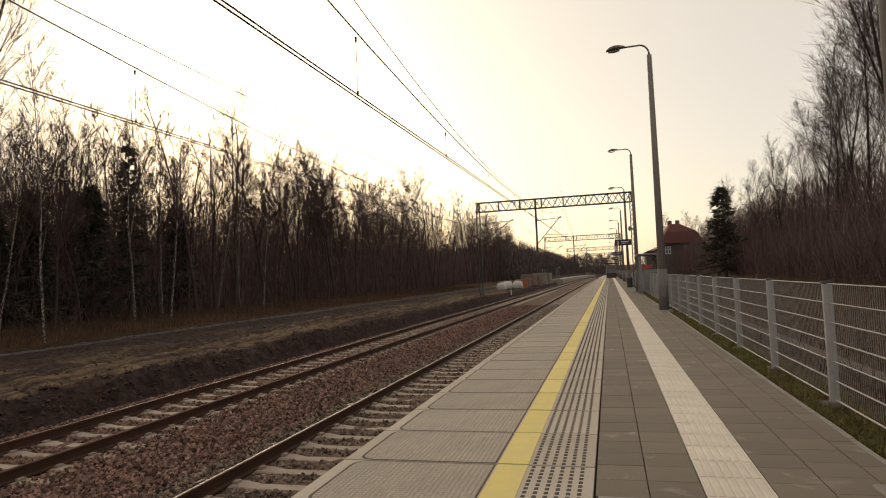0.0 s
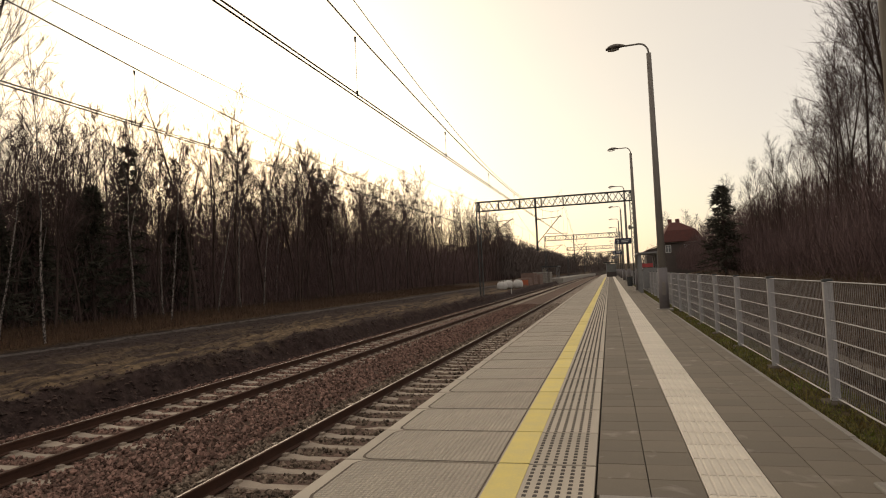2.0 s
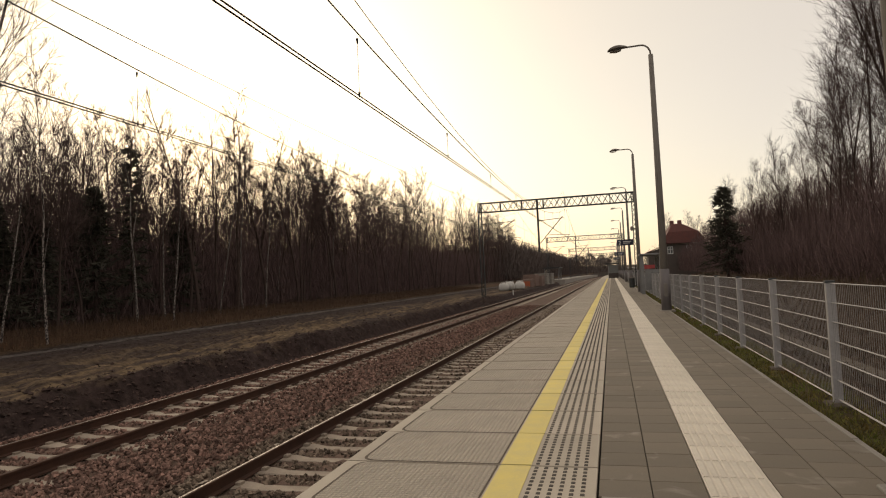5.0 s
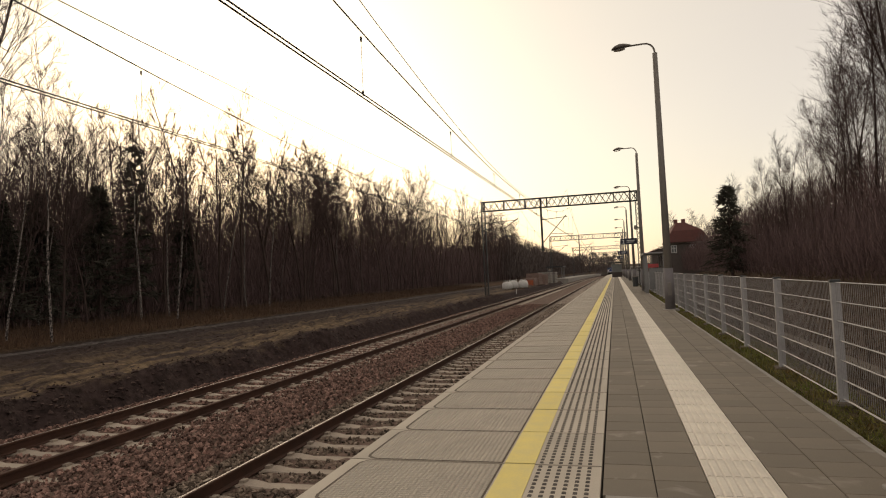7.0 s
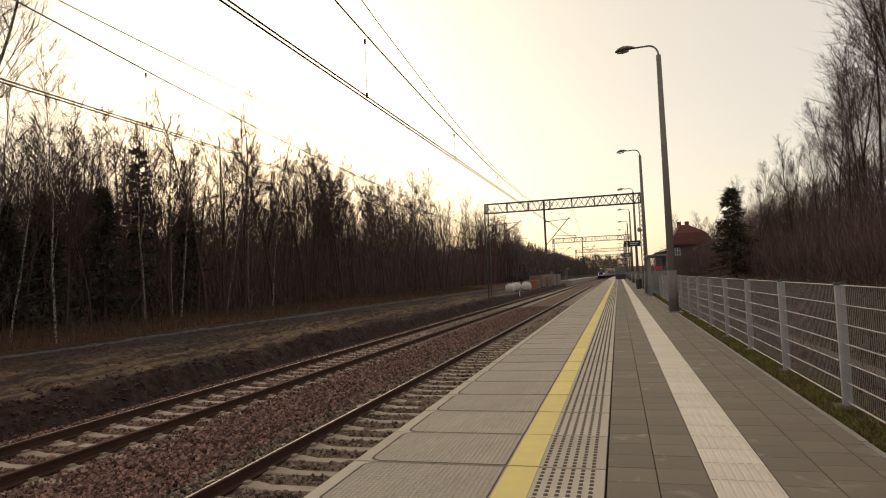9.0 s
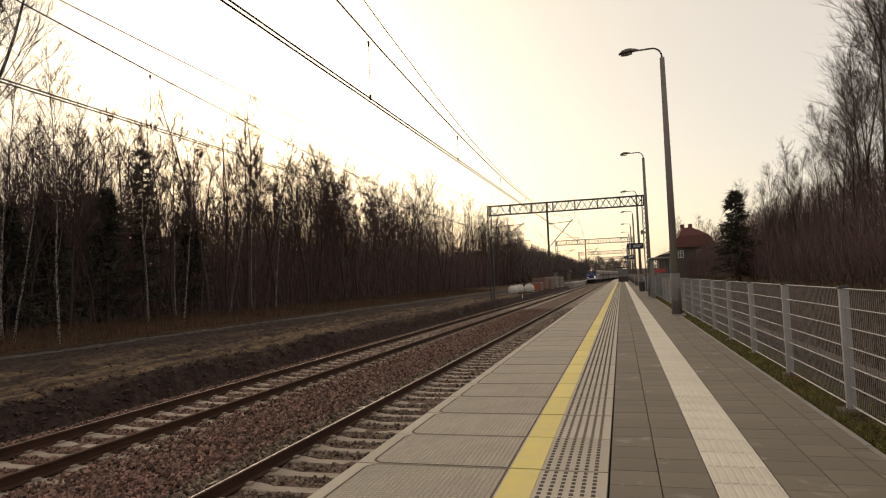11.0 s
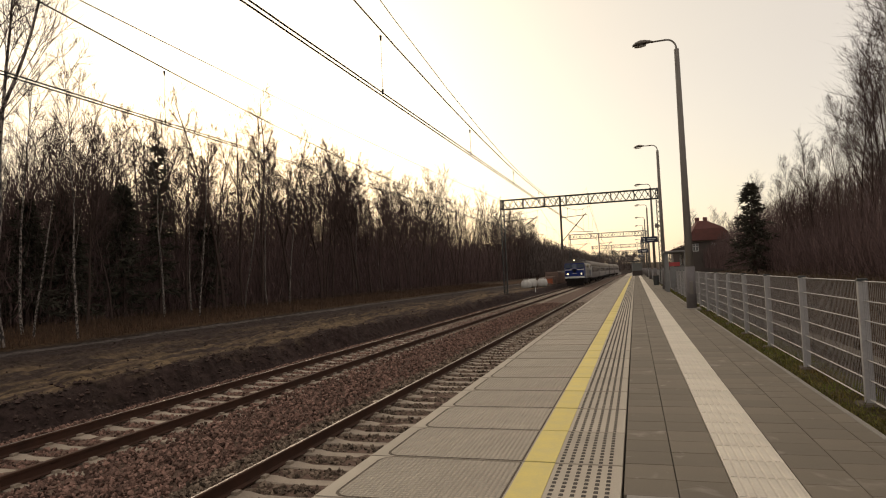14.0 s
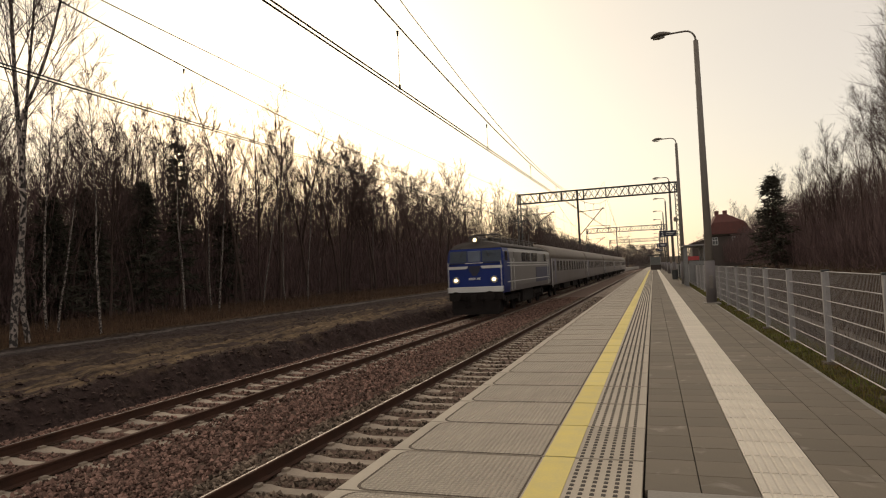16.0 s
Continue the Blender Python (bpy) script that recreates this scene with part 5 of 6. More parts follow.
def make_loco():
    L = 15.2
    g = thing("electric_locomotive", pose(FAR_X, 560, RAIL_Z), "blue and grey electric locomotive with three lit headlights, hauling coaches", "locomotive")

    def front_y(x, z):
        return 0.16 * (abs(x) / 1.45) ** 2 + 0.20 * max(0.0, z - 2.55) + (0.35 * max(0, z - 3.42) if z > 3.42 else 0)
    # shell: side rings from behind the cab front, blue lower band as its own mesh
    bm = bmesh.new()
    loft(bm, [[(x, max(y, front_y(x, z) if y < 1 else y - 0 if y < L - 1 else min(y, L - front_y(x, z))), z) for x, y, z in section(y, SIDE[:5])] for y in (0.0, 0.5, 4, 8, 12, L - 0.5, L)], close=True)
    bmesh.ops.recalc_face_normals(bm, faces=bm.faces)
    part("body", bm, M_GREYPAINT, g)
    bm = bmesh.new()
    ring = [(-x, z) for z, x in SIDE[4:]] + [(x, z) for z, x in reversed(SIDE[4:])]
    loft(bm, [[(x * k, (front_y(x, z) - 0.03 if y == 0 else L - front_y(x, z) + 0.03 if y == L else y), z + dz) for x, z in ring] for y, k, dz in ((0, 1.0, 0.02), (0.9, 1.005, 0.06), (2, 1.005, 0.06), (L - 2, 1.005, 0.06), (L, 1.0, 0.02))], smooth=True)
    bmesh.ops.recalc_face_normals(bm, faces=bm.faces)
    part("roof", bm, M_LOCOROOF, g, "dirty grey-brown rounded roof")
    # cab front skin in blue, wrapping onto the sides
    for end in (0, 1):
        bm = bmesh.new()
        cols = np.linspace(-1, 1, 13)
        zs = [1.12, 1.42, 1.9, 2.3, 2.55, 2.85, 3.2, 3.5]
        half = [1.41, 1.455, 1.465, 1.468, 1.468, 1.462, 1.445, 1.37]
        grid = [[bm.verts.new((c * hw, (front_y(c * hw, z) - 0.012) if not end else L - front_y(c * hw, z) + 0.012, z)) for c in cols] for z, hw in zip(zs, half)]
        for i in range(len(zs) - 1):
            for j in range(12):
                bm.faces.new((grid[i][j], grid[i][j + 1], grid[i + 1][j + 1], grid[i + 1][j])[::-1 if end else 1])
        skin = part("cab_front", bm, M_BLUE, g, "blue painted cab front")
        if not end:
            for s in (-1, 1):
                bm = bmesh.new()
                rows = [[bm.verts.new((s * (hw + 0.008), y if y else front_y(hw, z) - 0.01, z)) for y in (0, 1.6)] for z, hw in zip(zs, half)]
                for a, b in zip(rows, rows[1:]):
                    bm.faces.new((a[0], a[1], b[1], b[0]))
                part("cab_side", bm, M_BLUE, g, "blue painted cab corner")
    # windscreens, white stripe halves, lamps, emblem shape, number bars
    for x0, x1 in ((-1.36, -0.40), (0.40, 1.36)):
        bm = bmesh.new()
        v = [bm.verts.new((x, front_y(x, z) - 0.035, z)) for x, z in ((x0, 2.74), (x1, 2.74), (x1 * 0.985, 3.38), (x0 * 0.985, 3.38))]
        bm.faces.new(v)
        bmesh.ops.solidify(bm, geom=bm.faces[:], thickness=0.02)
        part("windscreen", bm, M_SCREEN, g, "slanted windscreen with the sky's reflection in its colour")
        bm = bmesh.new()
        box(bm, x0 - 0.02, x1 + 0.02, front_y(1.0, 2.7) - 0.10, front_y(1.0, 2.7) - 0.01, 2.67, 2.71, 0.006)
        part("window_sill", bm, M_DARKSTEEL, g)
    part("centre_panel", box(bmesh.new(), -0.33, 0.33, 0.0, 0.16, 2.74, 3.36, 0.02), mat("blue-grey panel", (0.12, 0.15, 0.21), None, 3, 30, 0.5, bump=0), g, "blue-grey panel between the windscreens")
    part("step_rail", rod(bmesh.new(), (-0.46, -0.06, 2.68), (0.46, -0.06, 2.68), 0.022, n=8), M_WHITEPAINT, g)
    for s in (-1, 1):
        bm = bmesh.new()
        v = [(s * 0.42, 2.38), (s * 1.40, 2.38), (s * 1.40, 2.52), (s * 0.30, 2.52)]
        for k in range(5):
            xa, xb = (v[0][0] + (v[1][0] - v[0][0]) * u for u in (k / 5, (k + 1) / 5))
            xc, xd = (v[3][0] + (v[2][0] - v[3][0]) * u for u in ((k + 1) / 5, k / 5))
            bm.faces.new([bm.verts.new((x, front_y(x, z) - 0.03, z)) for x, z in ((xa, 2.38), (xb, 2.38), (xc, 2.52), (xd, 2.52))])
        bmesh.ops.remove_doubles(bm, verts=bm.verts, dist=0.001)
        part("stripe", bm, M_WHITEPAINT, g, "white painted stripe")
        bm = bmesh.new()
        rod(bm, (s * 0.99, front_y(0.99, 1.9) - 0.10, 1.82), (s * 0.99, front_y(0.99, 1.9) + 0.05, 1.82), 0.165, 0.18, 20)
        ring_ob = part("headlight_housing", bm, M_CHROME, g, "chrome headlight ring")
        bm = bmesh.new()
        bmesh.ops.create_uvsphere(bm, u_segments=16, v_segments=8, radius=0.08, matrix=Matrix.Translation((s * 0.99, front_y(0.99, 1.9) - 0.10, 1.82)) @ Matrix.Diagonal((1, 0.45, 1, 1)))
        part("headlight_lens", bm, M_HEADLIGHT, ring_ob, "lit round headlight lens")
        bm = bmesh.new()
        rod(bm, (s * 0.86, -0.52, 1.02), (s * 0.86, 0.1, 1.02), 0.12, 0.14, 14)
        rod(bm, (s * 0.86, -0.58, 1.02), (s * 0.86, -0.52, 1.02), 0.24, 0.24, 20)
        part("buffer", bm, M_UNDER, g)
        bm = bmesh.new()
        rod(bm, (s * 1.38, -0.02, 1.45), (s * 1.38, -0.02, 2.75), 0.018, n=6)
        part("grab_rail", bm, M_WHITEPAINT, g)
        bm = bmesh.new()
        bent(bm, [(s * 0.62, front_y(.6, 3.4) - 0.02, 3.42), (s * 0.75, front_y(.8, 3.1) - 0.06, 3.0)], 0.014, 6)
        part("wiper", bm, M_DARKSTEEL, g)
    bm = bmesh.new()
    v = [(-0.34, 2.52), (0.34, 2.52), (0.26, 2.25), (0.10, 2.02), (-0.10, 2.02), (-0.26, 2.25)]
    bm.faces.new([bm.verts.new((x, -0.03, z)) for x, z in v])
    bmesh.ops.solidify(bm, geom=bm.faces[:], thickness=0.014)
    part("emblem", bm, M_SIGN, g, "dark winged emblem shape")
    bm = bmesh.new()
    for i in range(7):
        if i != 4:
            box(bm, -0.30 + i * 0.085, -0.24 + i * 0.085, -0.03, 0.02, 1.82, 1.93)
    part("number_bars", bm, M_WHITEPAINT, g, "row of pale bars for the running number")
    bm = bmesh.new()
    rod(bm, (0, 0.30, 3.98), (0, 0.75, 3.96), 0.20, 0.22, 18)
    box(bm, -0.36, 0.36, 0.45, 1.5, 3.70, 4.08, 0.05)
    top = part("headlight_housing", bm, M_LOCOROOF, g)
    bm = bmesh.new()
    bmesh.ops.create_uvsphere(bm, u_segments=16, v_segments=8, radius=0.08, matrix=Matrix.Translation((0, 0.29, 3.98)) @ Matrix.Diagonal((1, 0.45, 1, 1)))
    part("headlight_lens", bm, M_HEADLIGHT, top, "lit round headlight lens")
    bm = box(bmesh.new(), -1.43, 1.43, -0.08, 0.5, 1.19, 1.47, 0.02)
    part("buffer_beam", bm, M_WHITEPAINT, g, "pale grey buffer beam")
    bm = bmesh.new()
    box(bm, -1.40, 1.40, -0.05, 0.35, 0.78, 1.20, 0.03)
    loft(bm, [[(-1.25 * k, -0.1 + o, z), (1.25 * k, -0.1 + o, z), (1.25 * k, 0.25 + o, z), (-1.25 * k, 0.25 + o, z)] for k, o, z in ((0.94, -0.05, 0.09), (1, 0, 0.78))])
    bmesh.ops.recalc_face_normals(bm, faces=bm.faces)
    part("plough", bm, M_UNDER, g, "black plough and coupling gear")
    bm = bmesh.new()
    rod(bm, (0, -0.45, 1.0), (0, 0, 1.02), 0.07, n=8)
    box(bm, -0.12, 0.12, -0.5, -0.34, 0.72, 1.08, 0.02)
    part("coupling_hook", bm, M_UNDER, g)
    for k, (a, b) in enumerate(((-0.35, 0.55), (0.35, 0.62), (-0.55, 0.5))):
        part("brake_hose", bent(bmesh.new(), [(a, -0.08, 0.98), (a, -0.2, 0.8), (a + 0.05, -0.22, b), (a + 0.12, -0.12, b - 0.1)], 0.03, 6), M_UNDER, g)
    # sides: blue band, windows, doors, vents
    for s in (-1, 1):
        x = s * 1.462
        bm = box(bmesh.new(), min(x, x + s * 0.012), max(x, x + s * 0.012), 9.3, 14.9, 1.42, 2.35)
        part("side_band", bm, mat("muted blue panel", (0.04, 0.045, 0.10), None, 1, 30, 0.5, bump=0), g, "blue lower side panel")
        bm = bmesh.new()
        for z in (1.62, 2.62, 2.45):
            box(bm, min(x, x + s * 0.016), max(x, x + s * 0.016), 1.0, 14.2, z, z + 0.05)
        part("side_stripe", bm, M_WHITEPAINT, g)
        for y0, y1, z0, z1 in ((4.9, 5.95, 2.72, 3.3), (6.2, 7.4, 2.72, 3.3), (8.0, 9.9, 2.72, 3.3), (12.6, 13.3, 2.72, 3.3), (0.55, 1.15, 2.75, 3.3)):
            xx = s * 1.452
            part("side_window", box(bmesh.new(), min(xx, xx + s * 0.025), max(xx, xx + s * 0.025), y0, y1, z0, z1, 0.008), M_GLASS, g)
        for y0 in (1.7, 13.6):
            bm = bmesh.new()
            for yy in (y0, y0 + 0.72):
                rod(bm, (x + s * 0.06, yy, 1.2), (x + s * 0.06, yy, 2.9), 0.018, n=6)
            part("handrail", bm, M_WHITEPAINT, g)
        bm = bmesh.new()
        for k in range(9):
            box(bm, min(x, x + s * 0.03), max(x, x + s * 0.03), 2.7, 3.9, 2.72 + k * 0.065, 2.755 + k * 0.065)
        part("louvre", bm, M_GREYPAINT, g)
    for y in (3.6, 11.6):
        bm = bmesh.new()
        bogie(bm, y, (-1.5, 1.5), 0.62)
        part("bogie", bm, M_UNDER, g, "black oily bogie with wheels")
    bm = box(bmesh.new(), -1.2, 1.2, 5.9, 9.4, 0.35, 1.12, 0.05)
    part("equipment_box", bm, M_UNDER, g)
    # roof gear and two pantographs
    bm = bmesh.new()
    for y in (4.6, 6.3, 8.0, 9.6):
        box(bm, -0.6, 0.6, y, y + 0.9, 3.85, 4.12, 0.04)
    for y in np.arange(2.4, 12.6, 1.2):
        rod(bm, (0.85, y, 3.7), (0.85, y, 4.15), 0.05, n=8)
        rod(bm, (0.85, y, 4.15), (0.85, y + 1.2, 4.15), 0.02, n=6)
    part("roof_gear", bm, M_LOCOROOF, g)
    for y, up in ((2.6, 0), (12.4, 1)):
        bm = bmesh.new()
        if up:
            z0, ze, zt = 4.05, 4.75, 5.58
            for s in (-0.45, 0.45):
                rod(bm, (s, y - 0.2, z0), (s * 0.7, y - 1.1, ze), 0.03, n=6)
                rod(bm, (s, y + 0.2, z0), (s * 0.7, y + 1.1, ze), 0.03, n=6)
                rod(bm, (s * 0.7, y - 1.1, ze), (s * 0.9, y, zt), 0.022, n=6)
                rod(bm, (s * 0.7, y + 1.1, ze), (s * 0.9, y, zt), 0.022, n=6)
        else:
            z0, zt = 4.05, 4.32
            for s in (-0.45, 0.45):
                rod(bm, (s, y - 1.25, 4.14), (s, y + 1.25, 4.14), 0.035, n=6)
                rod(bm, (s * 0.8, y - 1.2, 4.2), (s * 0.8, y + 1.2, 4.28), 0.025, n=6)
        for o in (-0.16, 0.16):
            bent(bm, [(-0.95, y + o, zt - 0.12), (-0.6, y + o, zt), (0.6, y + o, zt), (0.95, y + o, zt - 0.12)], 0.03, 6)
        for sx in (-0.55, 0.55):
            for sy in (-0.8, 0.8):
                rod(bm, (sx, y + sy, 3.8), (sx, y + sy, 4.1), 0.06, n=8)
        box(bm, -0.6, 0.6, y - 0.85, y + 0.85, 4.05, 4.11, 0.01)
        part("pantograph", bm, M_LOCOROOF, g, "dark steel pantograph")
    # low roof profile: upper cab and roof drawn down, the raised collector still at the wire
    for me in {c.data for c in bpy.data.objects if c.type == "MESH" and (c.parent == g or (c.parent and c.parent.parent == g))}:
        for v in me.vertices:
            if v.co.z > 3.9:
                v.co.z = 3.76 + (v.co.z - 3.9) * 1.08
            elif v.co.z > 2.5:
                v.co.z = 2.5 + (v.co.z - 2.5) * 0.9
    return g


COACH_L = 26.4


M_END = mat("blue-grey coach paint", (0.12, 0.12, 0.18), (0.09, 0.09, 0.13), 0.6, 30, 0.5, bump=0.03, dist=0.002)


def make_coach():
    L = 26.0
    g = thing("passenger_coach", pose(FAR_X, 600, RAIL_Z), "long grey passenger coach with a dusty rounded roof and dark windows", "coach", "coaches of the train")
    low = [(0.95, 1.36), (1.15, 1.40), (2.2, 1.41), (2.8, 1.40), (2.96, 1.39)]
    bm = bmesh.new()
    loft(bm, [section(y, low) for y in (0.2, 9, 17, L)])
    bmesh.ops.recalc_face_normals(bm, faces=bm.faces)
    part("body", bm, M_COACH, g)
    bm = bmesh.new()
    ring = [(1.395, 2.95), (1.36, 3.30), (1.17, 3.70), (0.72, 3.97), (0.25, 4.06)]
    ring = ring + [(-x, z) for x, z in reversed(ring)]
    loft(bm, [[(x * k, y, 2.95 + (z - 2.95) * h) for x, z in ring] for y, k, h in ((0.15, 0.96, 0.82), (0.7, 1, 0.97), (1.2, 1, 1), (L - 1.2, 1, 1), (L - 0.7, 1, 0.97), (L + 0.05, 0.96, 0.82))], smooth=True)
    bmesh.ops.recalc_face_normals(bm, faces=bm.faces)
    part("roof", bm, M_ROOF, g, "dusty beige-grey ribbed roof")
    for s in (-1, 1):
        x = s * 1.405
        for k in range(11):
            y = 2.9 + k * 1.88
            part("window", box(bmesh.new(), min(x, x + s * 0.012), max(x, x + s * 0.012), y, y + 1.2, 1.98, 2.78, 0.004), M_GLASS, g)
        for y in (0.75, L - 1.65):
            d = part("door", box(bmesh.new(), min(x, x + s * 0.02), max(x, x + s * 0.02), y, y + 0.9, 1.0, 2.9, 0.006), M_COACH, g)
            part("door_window", box(bmesh.new(), min(x, x + s * 0.03), max(x, x + s * 0.03), y + 0.2, y + 0.7, 2.0, 2.75, 0.004), M_GLASS, d)
        part("end_stripe", box(bmesh.new(), min(x, x + s * 0.015), max(x, x + s * 0.015), 0.22, 0.46, 0.8, 2.9), M_WHITEPAINT, g, "white end stripe")
        part("end_panel", box(bmesh.new(), min(x, x + s * 0.01), max(x, x + s * 0.01), 0.5, 2.3, 1.1, 2.92), M_END, g, "blue-grey painted end panel")
    for y in (4.0, L - 3.8):
        bm = bmesh.new()
        bogie(bm, y, (-1.25, 1.25), 0.46)
        part("bogie", bm, M_UNDER, g, "black oily bogie with wheels")
    bm = bmesh.new()
    for y0, y1, w in ((8.0, 10.4, 1.2), (11.2, 13.0, 1.1), (14.0, 17.0, 1.25)):
        box(bm, -w, w, y0, y1, 0.45, 0.95, 0.04)
    box(bm, -0.5, 0.5, 0.3, L, 0.7, 0.95)
    part("underframe_boxes", bm, M_UNDER, g)
    part("gangway", box(bmesh.new(), -0.55, 0.55, -0.2, 0.2, 1.1, 3.1, 0.06), M_UNDER, g, "black rubber gangway")
    return g


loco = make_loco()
coach = make_coach()
coaches = [coach] + [copy_thing(coach, coach.matrix_basis.copy()) for k in range(4)]


def motions():
    """The train runs in along the far track at an even 32 m/s."""
    for ob, behind in [(loco, 0.0)] + [(c, 16.0 + COACH_L * k) for k, c in enumerate(coaches)]:
        rows = []
        for k in range(17):
            y = 30.7 + 32.1 * (16 - k) + behind
            rows.append((float(k), pose(FAR_X + bend(y), y, RAIL_Z, 0, 0, heading(y + 6))))
        walk(ob, rows)


# ---- pieces: sleepers, slabs, pavers, stones ----
SLEEPER = sleeper_mesh()
SLEEPER_Z = RAIL_Z - 0.172
for xc, off, lab in ((NEAR_X, 0.49, "near track"), (FAR_X, 0.22, "far track")):
    track = thing("sleepers", pose(0, 0, 0), "row of concrete sleepers under the " + lab, "sleepers", kind="structure")
    for i in range(-23, 150):
        y = off + 0.6 * i
        piece("sleeper", SLEEPER, track, pose(xc, y, SLEEPER_Z, 0, 0, random.uniform(-0.4, 0.4)))
    v, f = [], []
    y = off + 90.0
    while y < 260:
        k = len(v)
        b = bend(y)
        v += [(xc + b - 1.3, y - 0.13, SLEEPER_Z), (xc + b + 1.3, y - 0.13, SLEEPER_Z), (xc + b + 1.3, y + 0.13, SLEEPER_Z), (xc + b - 1.3, y + 0.13, SLEEPER_Z),
              (xc + b - 1.3, y - 0.15, SLEEPER_Z - 0.18), (xc + b + 1.3, y - 0.15, SLEEPER_Z - 0.18)]
        f += [(k, k + 1, k + 2, k + 3), (k + 4, k + 5, k + 1, k)]
        y += 0.6
    tagged(raw("far_sleepers", v, f, M_SLEEPER, track), kind="stuff")


def shared(name, bm, material):
    me = bpy.data.meshes.new(name)
    bm.to_mesh(me)
    bm.free()
    me.materials.append(material)
    return me


def rounded_field(x0, x1, l, r, z):
    """Plate with rounded corners on the track side."""
    bm = bmesh.new()
    pts = []
    for cx, cy, a0 in ((x1 - 0.01, 0.01, -90), (x1 - 0.01, l - 0.01, 0), (x0 + r, l - r, 90), (x0 + r, r, 180)):
        rr = 0.01 if cx > x1 - 0.02 else r
        for k in range(4):
            a = radians(a0 + 30 * k)
            pts.append((cx + rr * math.cos(a), cy + rr * math.sin(a)))
    vs = [bm.verts.new((x, y, z)) for x, y in pts]
    low = [bm.verts.new((x, y, z - 0.008)) for x, y in pts]
    bm.faces.new(vs)
    for i in range(len(pts)):
        j = (i + 1) % len(pts)
        bm.faces.new((low[i], low[j], vs[j], vs[i]))
    return bm


EDGE_X = -2.25
bm = bmesh.new()
sl = SLAB_L - 0.028
ring = [(-0.185, -0.16), (-0.185, -0.004), (-0.189, 0.0), (EDGE_X + 0.03, 0.0), (EDGE_X + 0.008, -0.01), (EDGE_X, -0.03), (EDGE_X, -0.16)]
loft(bm, [[(x, y, z) for x, z in ring] for y in (0.0, sl)])
bmesh.ops.recalc_face_normals(bm, faces=bm.faces)
SLAB = shared("edge_slab", bm, M_SLAB)
FIELD = shared("grip_field", rounded_field(-2.09, -0.955, sl - 0.036, 0.10, 0.004), M_GRIP)
GROOVE = shared("dirt_groove", rounded_field(-2.115, -0.94, sl - 0.004, 0.11, 0.0018), M_GROOVE)
YELLOW = shared("yellow_strip", box(bmesh.new(), -0.925, -0.688, 0.0, sl, -0.002, 0.005), M_YELLOW)
v, f = [], []
for r in range(6):
    x = -0.642 + r * 0.0735
    for k in range(12):
        y = 0.04 + k * 0.0805
        q = len(v)
        v += [(x - 0.015, y - 0.022, 0.0), (x + 0.015, y - 0.022, 0.0), (x + 0.015, y + 0.022, 0.0), (x - 0.015, y + 0.022, 0.0), (x - 0.009, y - 0.014, 0.006), (x + 0.009, y - 0.014, 0.006), (x + 0.009, y + 0.014, 0.006), (x - 0.009, y + 0.014, 0.006)]
        f += [(q + 4, q + 5, q + 6, q + 7)] + [(q + a, q + (a + 1) % 4, q + 4 + (a + 1) % 4, q + 4 + a) for a in range(4)]
STUDS = bpy.data.meshes.new("tactile_studs")
STUDS.from_pydata(v, [], f)
STUDS.materials.append(M_STUD)
for i in range(-14, 128):
    y = SLAB_0 + SLAB_L * i
    s = piece("edge_slab", SLAB, platform, pose(0, y, random.uniform(-0.0015, 0.0015), random.uniform(-0.08, 0.08), 0, random.uniform(-0.05, 0.05)))
    piece("dirt_groove", GROOVE, s, pose(0, 0.002, 0))
    piece("grip_field", FIELD, s, pose(0, 0.018, 0))
    piece("yellow_strip", YELLOW, s, pose(0, 0, 0))
    piece("tactile_studs", STUDS, s, pose(0, 0, 0))
bm = bmesh.new()
ys = [SLAB_0 + SLAB_L * 128] + list(np.arange(130, P_END, 10.0))
loft(bm, [[(x + bend(y), y, z) for x, z in ring] for y in ys])
bmesh.ops.recalc_face_normals(bm, faces=bm.faces)
tagged(part("edge_slabs_far", bm, M_SLAB, platform), kind="stuff")

PX = 0.348
PAVER = shared("paver", box(bmesh.new(), 0.0, PX - 0.006, 0.0, PX - 0.006, -0.05, 0.0, 0.003), M_PAVER)
PAVER_N = shared("paver", box(bmesh.new(), 0.0, 0.175, 0.0, PX - 0.006, -0.05, 0.0, 0.003), M_PAVER)
TILE_L = 0.405
bm = box(bmesh.new(), 0.0, 0.428, 0.0, TILE_L - 0.006, -0.05, 0.0, 0.002)
for k in range(7):
    x = 0.006 + k * 0.0585
    loft(bm, [[(x, y, 0.0), (x + 0.05, y, 0.0), (x + 0.042, y, 0.006), (x + 0.008, y, 0.006)] for y in (0.006, TILE_L - 0.014)])
bmesh.ops.recalc_face_normals(bm, faces=bm.faces)
TILE = shared("tactile_tile", bm, M_TACTILE)
COLS = ((-0.168, 0.0, PAVER), (0.1805, 0.0, PAVER), (0.966, 0.05, PAVER), (1.314, 0.22, PAVER), (1.662, 0.15, PAVER_N))
for x, o, me in COLS:
    for i in range(60):
        y = 2.6 + o + PX * i
        if x < 0.5 and 3.35 < y < 4.25:
            continue
        piece("paver", me, platform, pose(x, y, random.uniform(-0.0015, 0.001), random.uniform(-0.1, 0.1), random.uniform(-0.1, 0.1), 0))
for i in range(-40, 240):
    piece("tactile_tile", TILE, platform, pose(0.5305, 2.38 + TILE_L * i, random.uniform(-0.001, 0.001)))
v, f = [], []
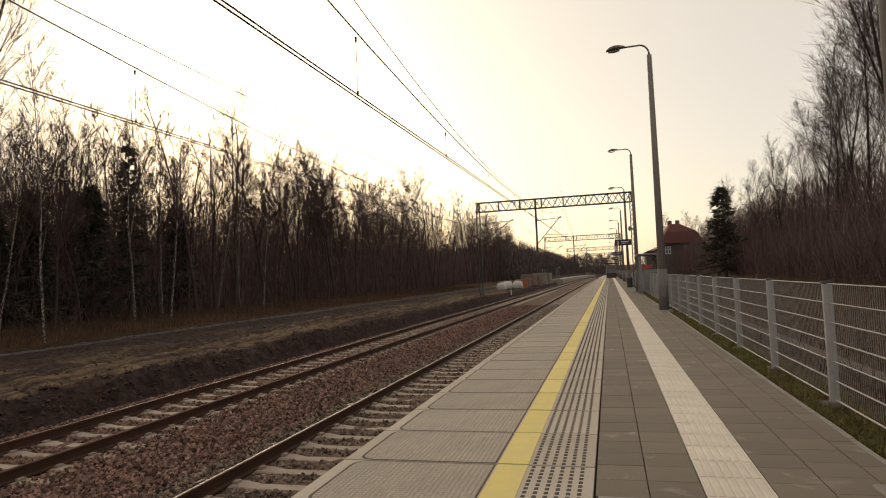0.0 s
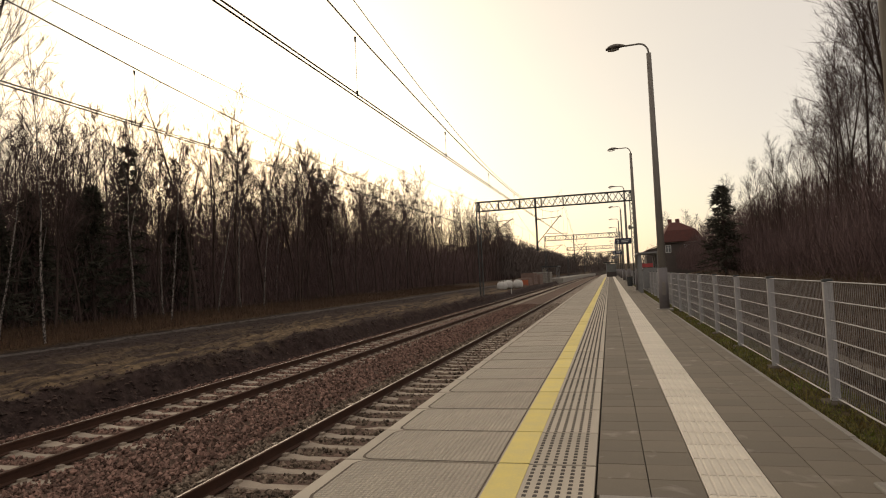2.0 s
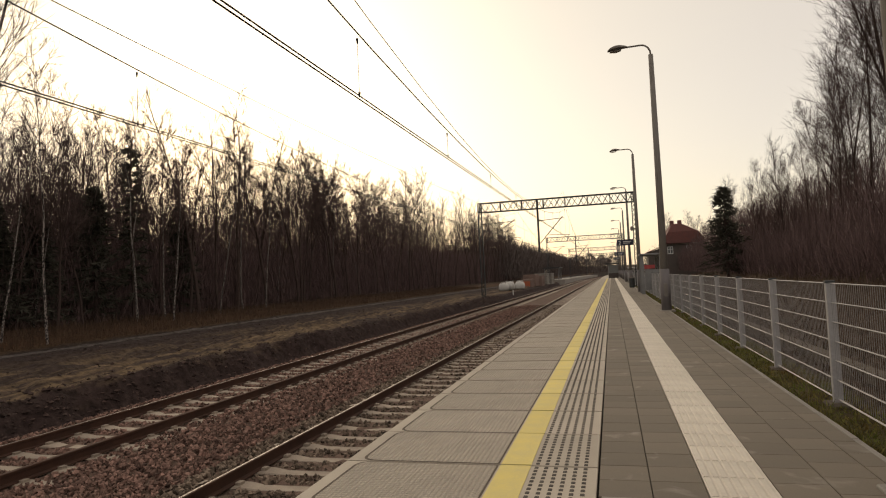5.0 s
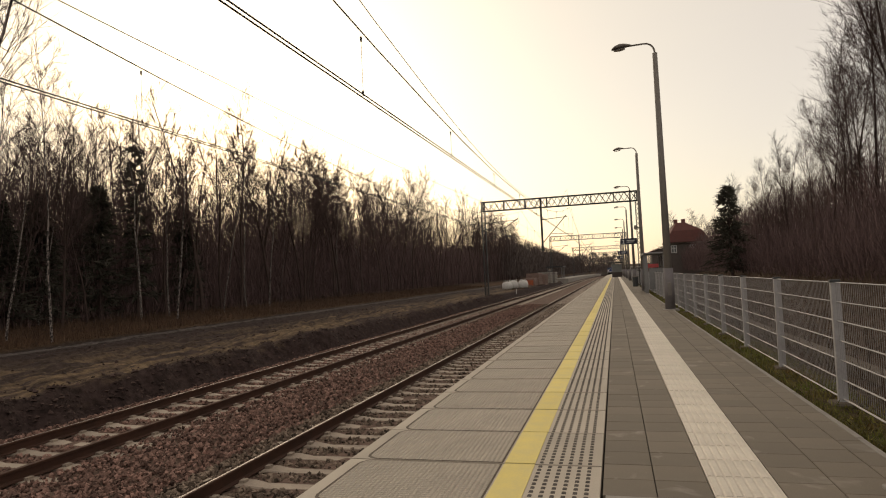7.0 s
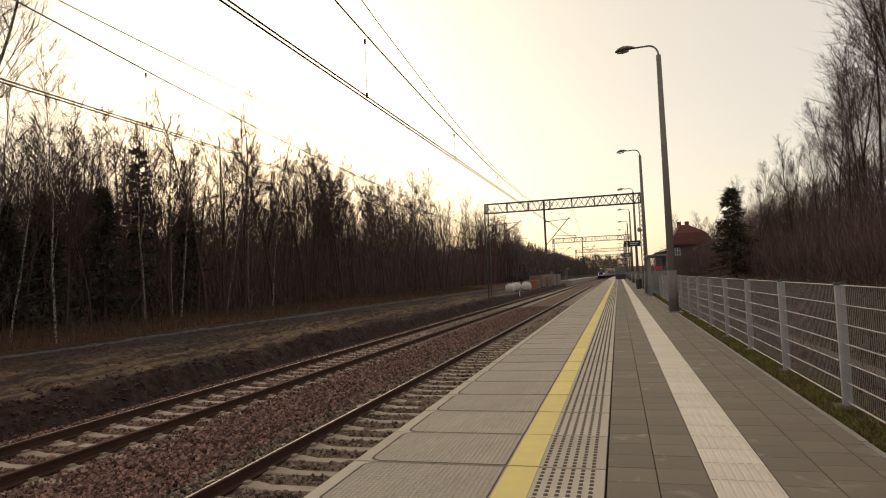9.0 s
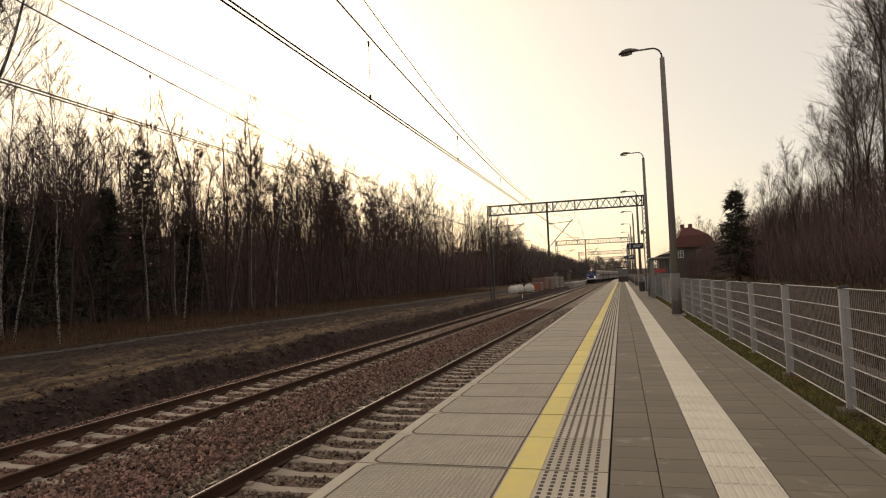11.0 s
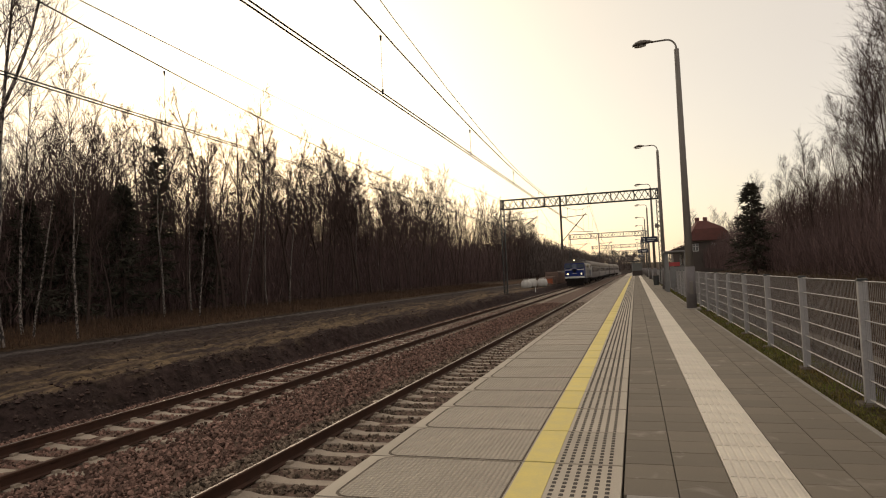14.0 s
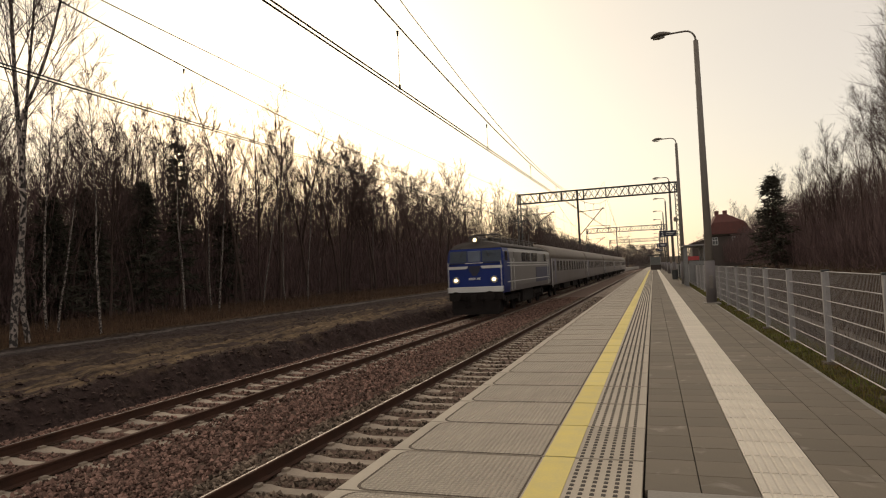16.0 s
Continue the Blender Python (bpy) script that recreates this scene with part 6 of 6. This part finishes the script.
for x, o, me in COLS:
    w = 0.342 if me is PAVER else 0.175
    y = 2.6 + o - PX * 47
    while y < 128:
        if 2.5 + o < y < 2.6 + o + PX * 59.5:
            y += PX
            continue
        k = len(v)
        z = random.uniform(-0.002, 0.001)
        v += [(x, y, z), (x + w, y, z), (x + w, y + 0.342, z), (x, y + 0.342, z)] + [(x, y, -0.03), (x + w, y, -0.03), (x + w, y + 0.342, -0.03), (x, y + 0.342, -0.03)]
        f += [(k, k + 1, k + 2, k + 3)] + [(k + 4 + a, k + 4 + (a + 1) % 4, k + (a + 1) % 4, k + a) for a in range(4)]
        y += PX
tagged(raw("far_pavers", v, f, M_PAVER_FAR, platform), kind="stuff")
for nm, x0, x1, m, y0 in (("far_paving", -0.168, 1.85, M_PAVER_FAR, 128.2), ("far_tactile", 0.542, 0.954, M_TACTILE, 2.38 + TILE_L * 240)):
    bm = bmesh.new()
    z1 = 0.0 if m is M_PAVER_FAR else 0.005
    loft(bm, [[(x + bend(y), y, z) for x, z in ((x0, -0.04), (x1, -0.04), (x1, z1), (x0, z1))] for y in [y0] + list(np.arange(130, P_END, 10.0))])
    bmesh.ops.recalc_face_normals(bm, faces=bm.faces)
    tagged(part(nm, bm, m, platform), kind="stuff")
# kerb stones along the grass
KERB = shared("kerb_stone", box(bmesh.new(), 1.842, 1.902, 0.0, 0.995, -0.25, -0.004, 0.006), M_CONC)
for i in range(-14, 120):
    piece("kerb_stone", KERB, platform, pose(0, 1.0 * i, random.uniform(-0.004, 0.002)))
# inspection cover let into the paving
cover = tagged(part("cover_plate", box(bmesh.new(), -0.15, 0.53, 3.6, 4.334, -0.05, 0.002, 0.004), M_CONC, platform), "grey concrete cover plate")
part("cover_frame", box(box(box(bmesh.new(), 0.03, 0.5, 4.16, 4.2, -0.02, 0.006), 0.03, 0.06, 3.7, 4.16, -0.02, 0.006), 0.47, 0.5, 3.7, 4.16, -0.02, 0.006), M_DARKSTEEL, cover, "dark steel frame")


def stones():
    """Loose crushed stone over the bed, nearest stretch."""
    rng = np.random.RandomState(12)
    base = np.array([(1, 0, 0), (-1, 0, 0), (0, 1, 0), (0, -1, 0), (0, 0, 1), (0, 0, -1)], float)
    fc = np.array([(0, 2, 4), (2, 1, 4), (1, 3, 4), (3, 0, 4), (2, 0, 5), (1, 2, 5), (3, 1, 5), (0, 3, 5)])
    n = 60000
    y = 4 + 46 * rng.rand(n) ** 1.7
    x = -10.9 + 8.6 * rng.rand(n)
    keep = np.ones(n, bool)
    for xc, off in ((NEAR_X, 0.49), (FAR_X, 0.22)):
        onrail = (np.abs(np.abs(x - xc) - 0.7535) < 0.10)
        ph = np.abs(((y - off + 0.3) % 0.6) - 0.3)
        keep &= ~onrail & ~((np.abs(x - xc) < 1.02) & (ph < 0.125))
    x, y = x[keep], y[keep]
    n = len(x)
    inside = (np.abs(x - NEAR_X) < 1.3) | (np.abs(x - FAR_X) < 1.3)
    ends = ((np.abs(np.abs(x - NEAR_X) - 1.17) < 0.16) | (np.abs(np.abs(x - FAR_X) - 1.17) < 0.16))
    z = -0.995 + 0.025 * rng.rand(n) - 0.015 * inside + 0.03 * ends
    z += 0.09 * np.exp(-((x + 6.3) / 0.6) ** 2) * (0.6 + 0.4 * np.sin(y * 0.7)) - 0.24 * np.clip((-10.3 - x) / 0.7, 0, 1)
    r = rng.uniform(0.018, 0.046, n)
    a = rng.uniform(0, 6.283, (n, 3))
    ca, sa = np.cos(a), np.sin(a)
    V = base[None] * (r[:, None, None] * rng.uniform(0.6, 1.35, (n, 6, 3))) + rng.normal(size=(n, 6, 3)) * (r[:, None, None] * 0.18)
    for i, (p, q) in enumerate(((0, 1), (1, 2), (0, 2))):
        u, w = V[..., p].copy(), V[..., q].copy()
        V[..., p] = u * ca[:, i, None] - w * sa[:, i, None]
        V[..., q] = u * sa[:, i, None] + w * ca[:, i, None]
    V += np.stack([x, y, z], 1)[:, None]
    for pick, m, lab in ((x < -5.5, M_STONE, "loose red-brown crushed stones round the far track"), (x >= -5.5, M_STONE_GREY, "loose grey-brown crushed stones round the near track")):
        k = int(pick.sum())
        F = (fc[None] + 6 * np.arange(k)[:, None, None]).reshape(-1, 3)
        me = bpy.data.meshes.new("ballast_stones")
        me.from_pydata(V[pick].reshape(-1, 3).tolist(), [], F.tolist())
        me.materials.append(m)
        tagged(new("ballast_stones", me), lab, "ballast", kind="stuff")


stones()


motions()
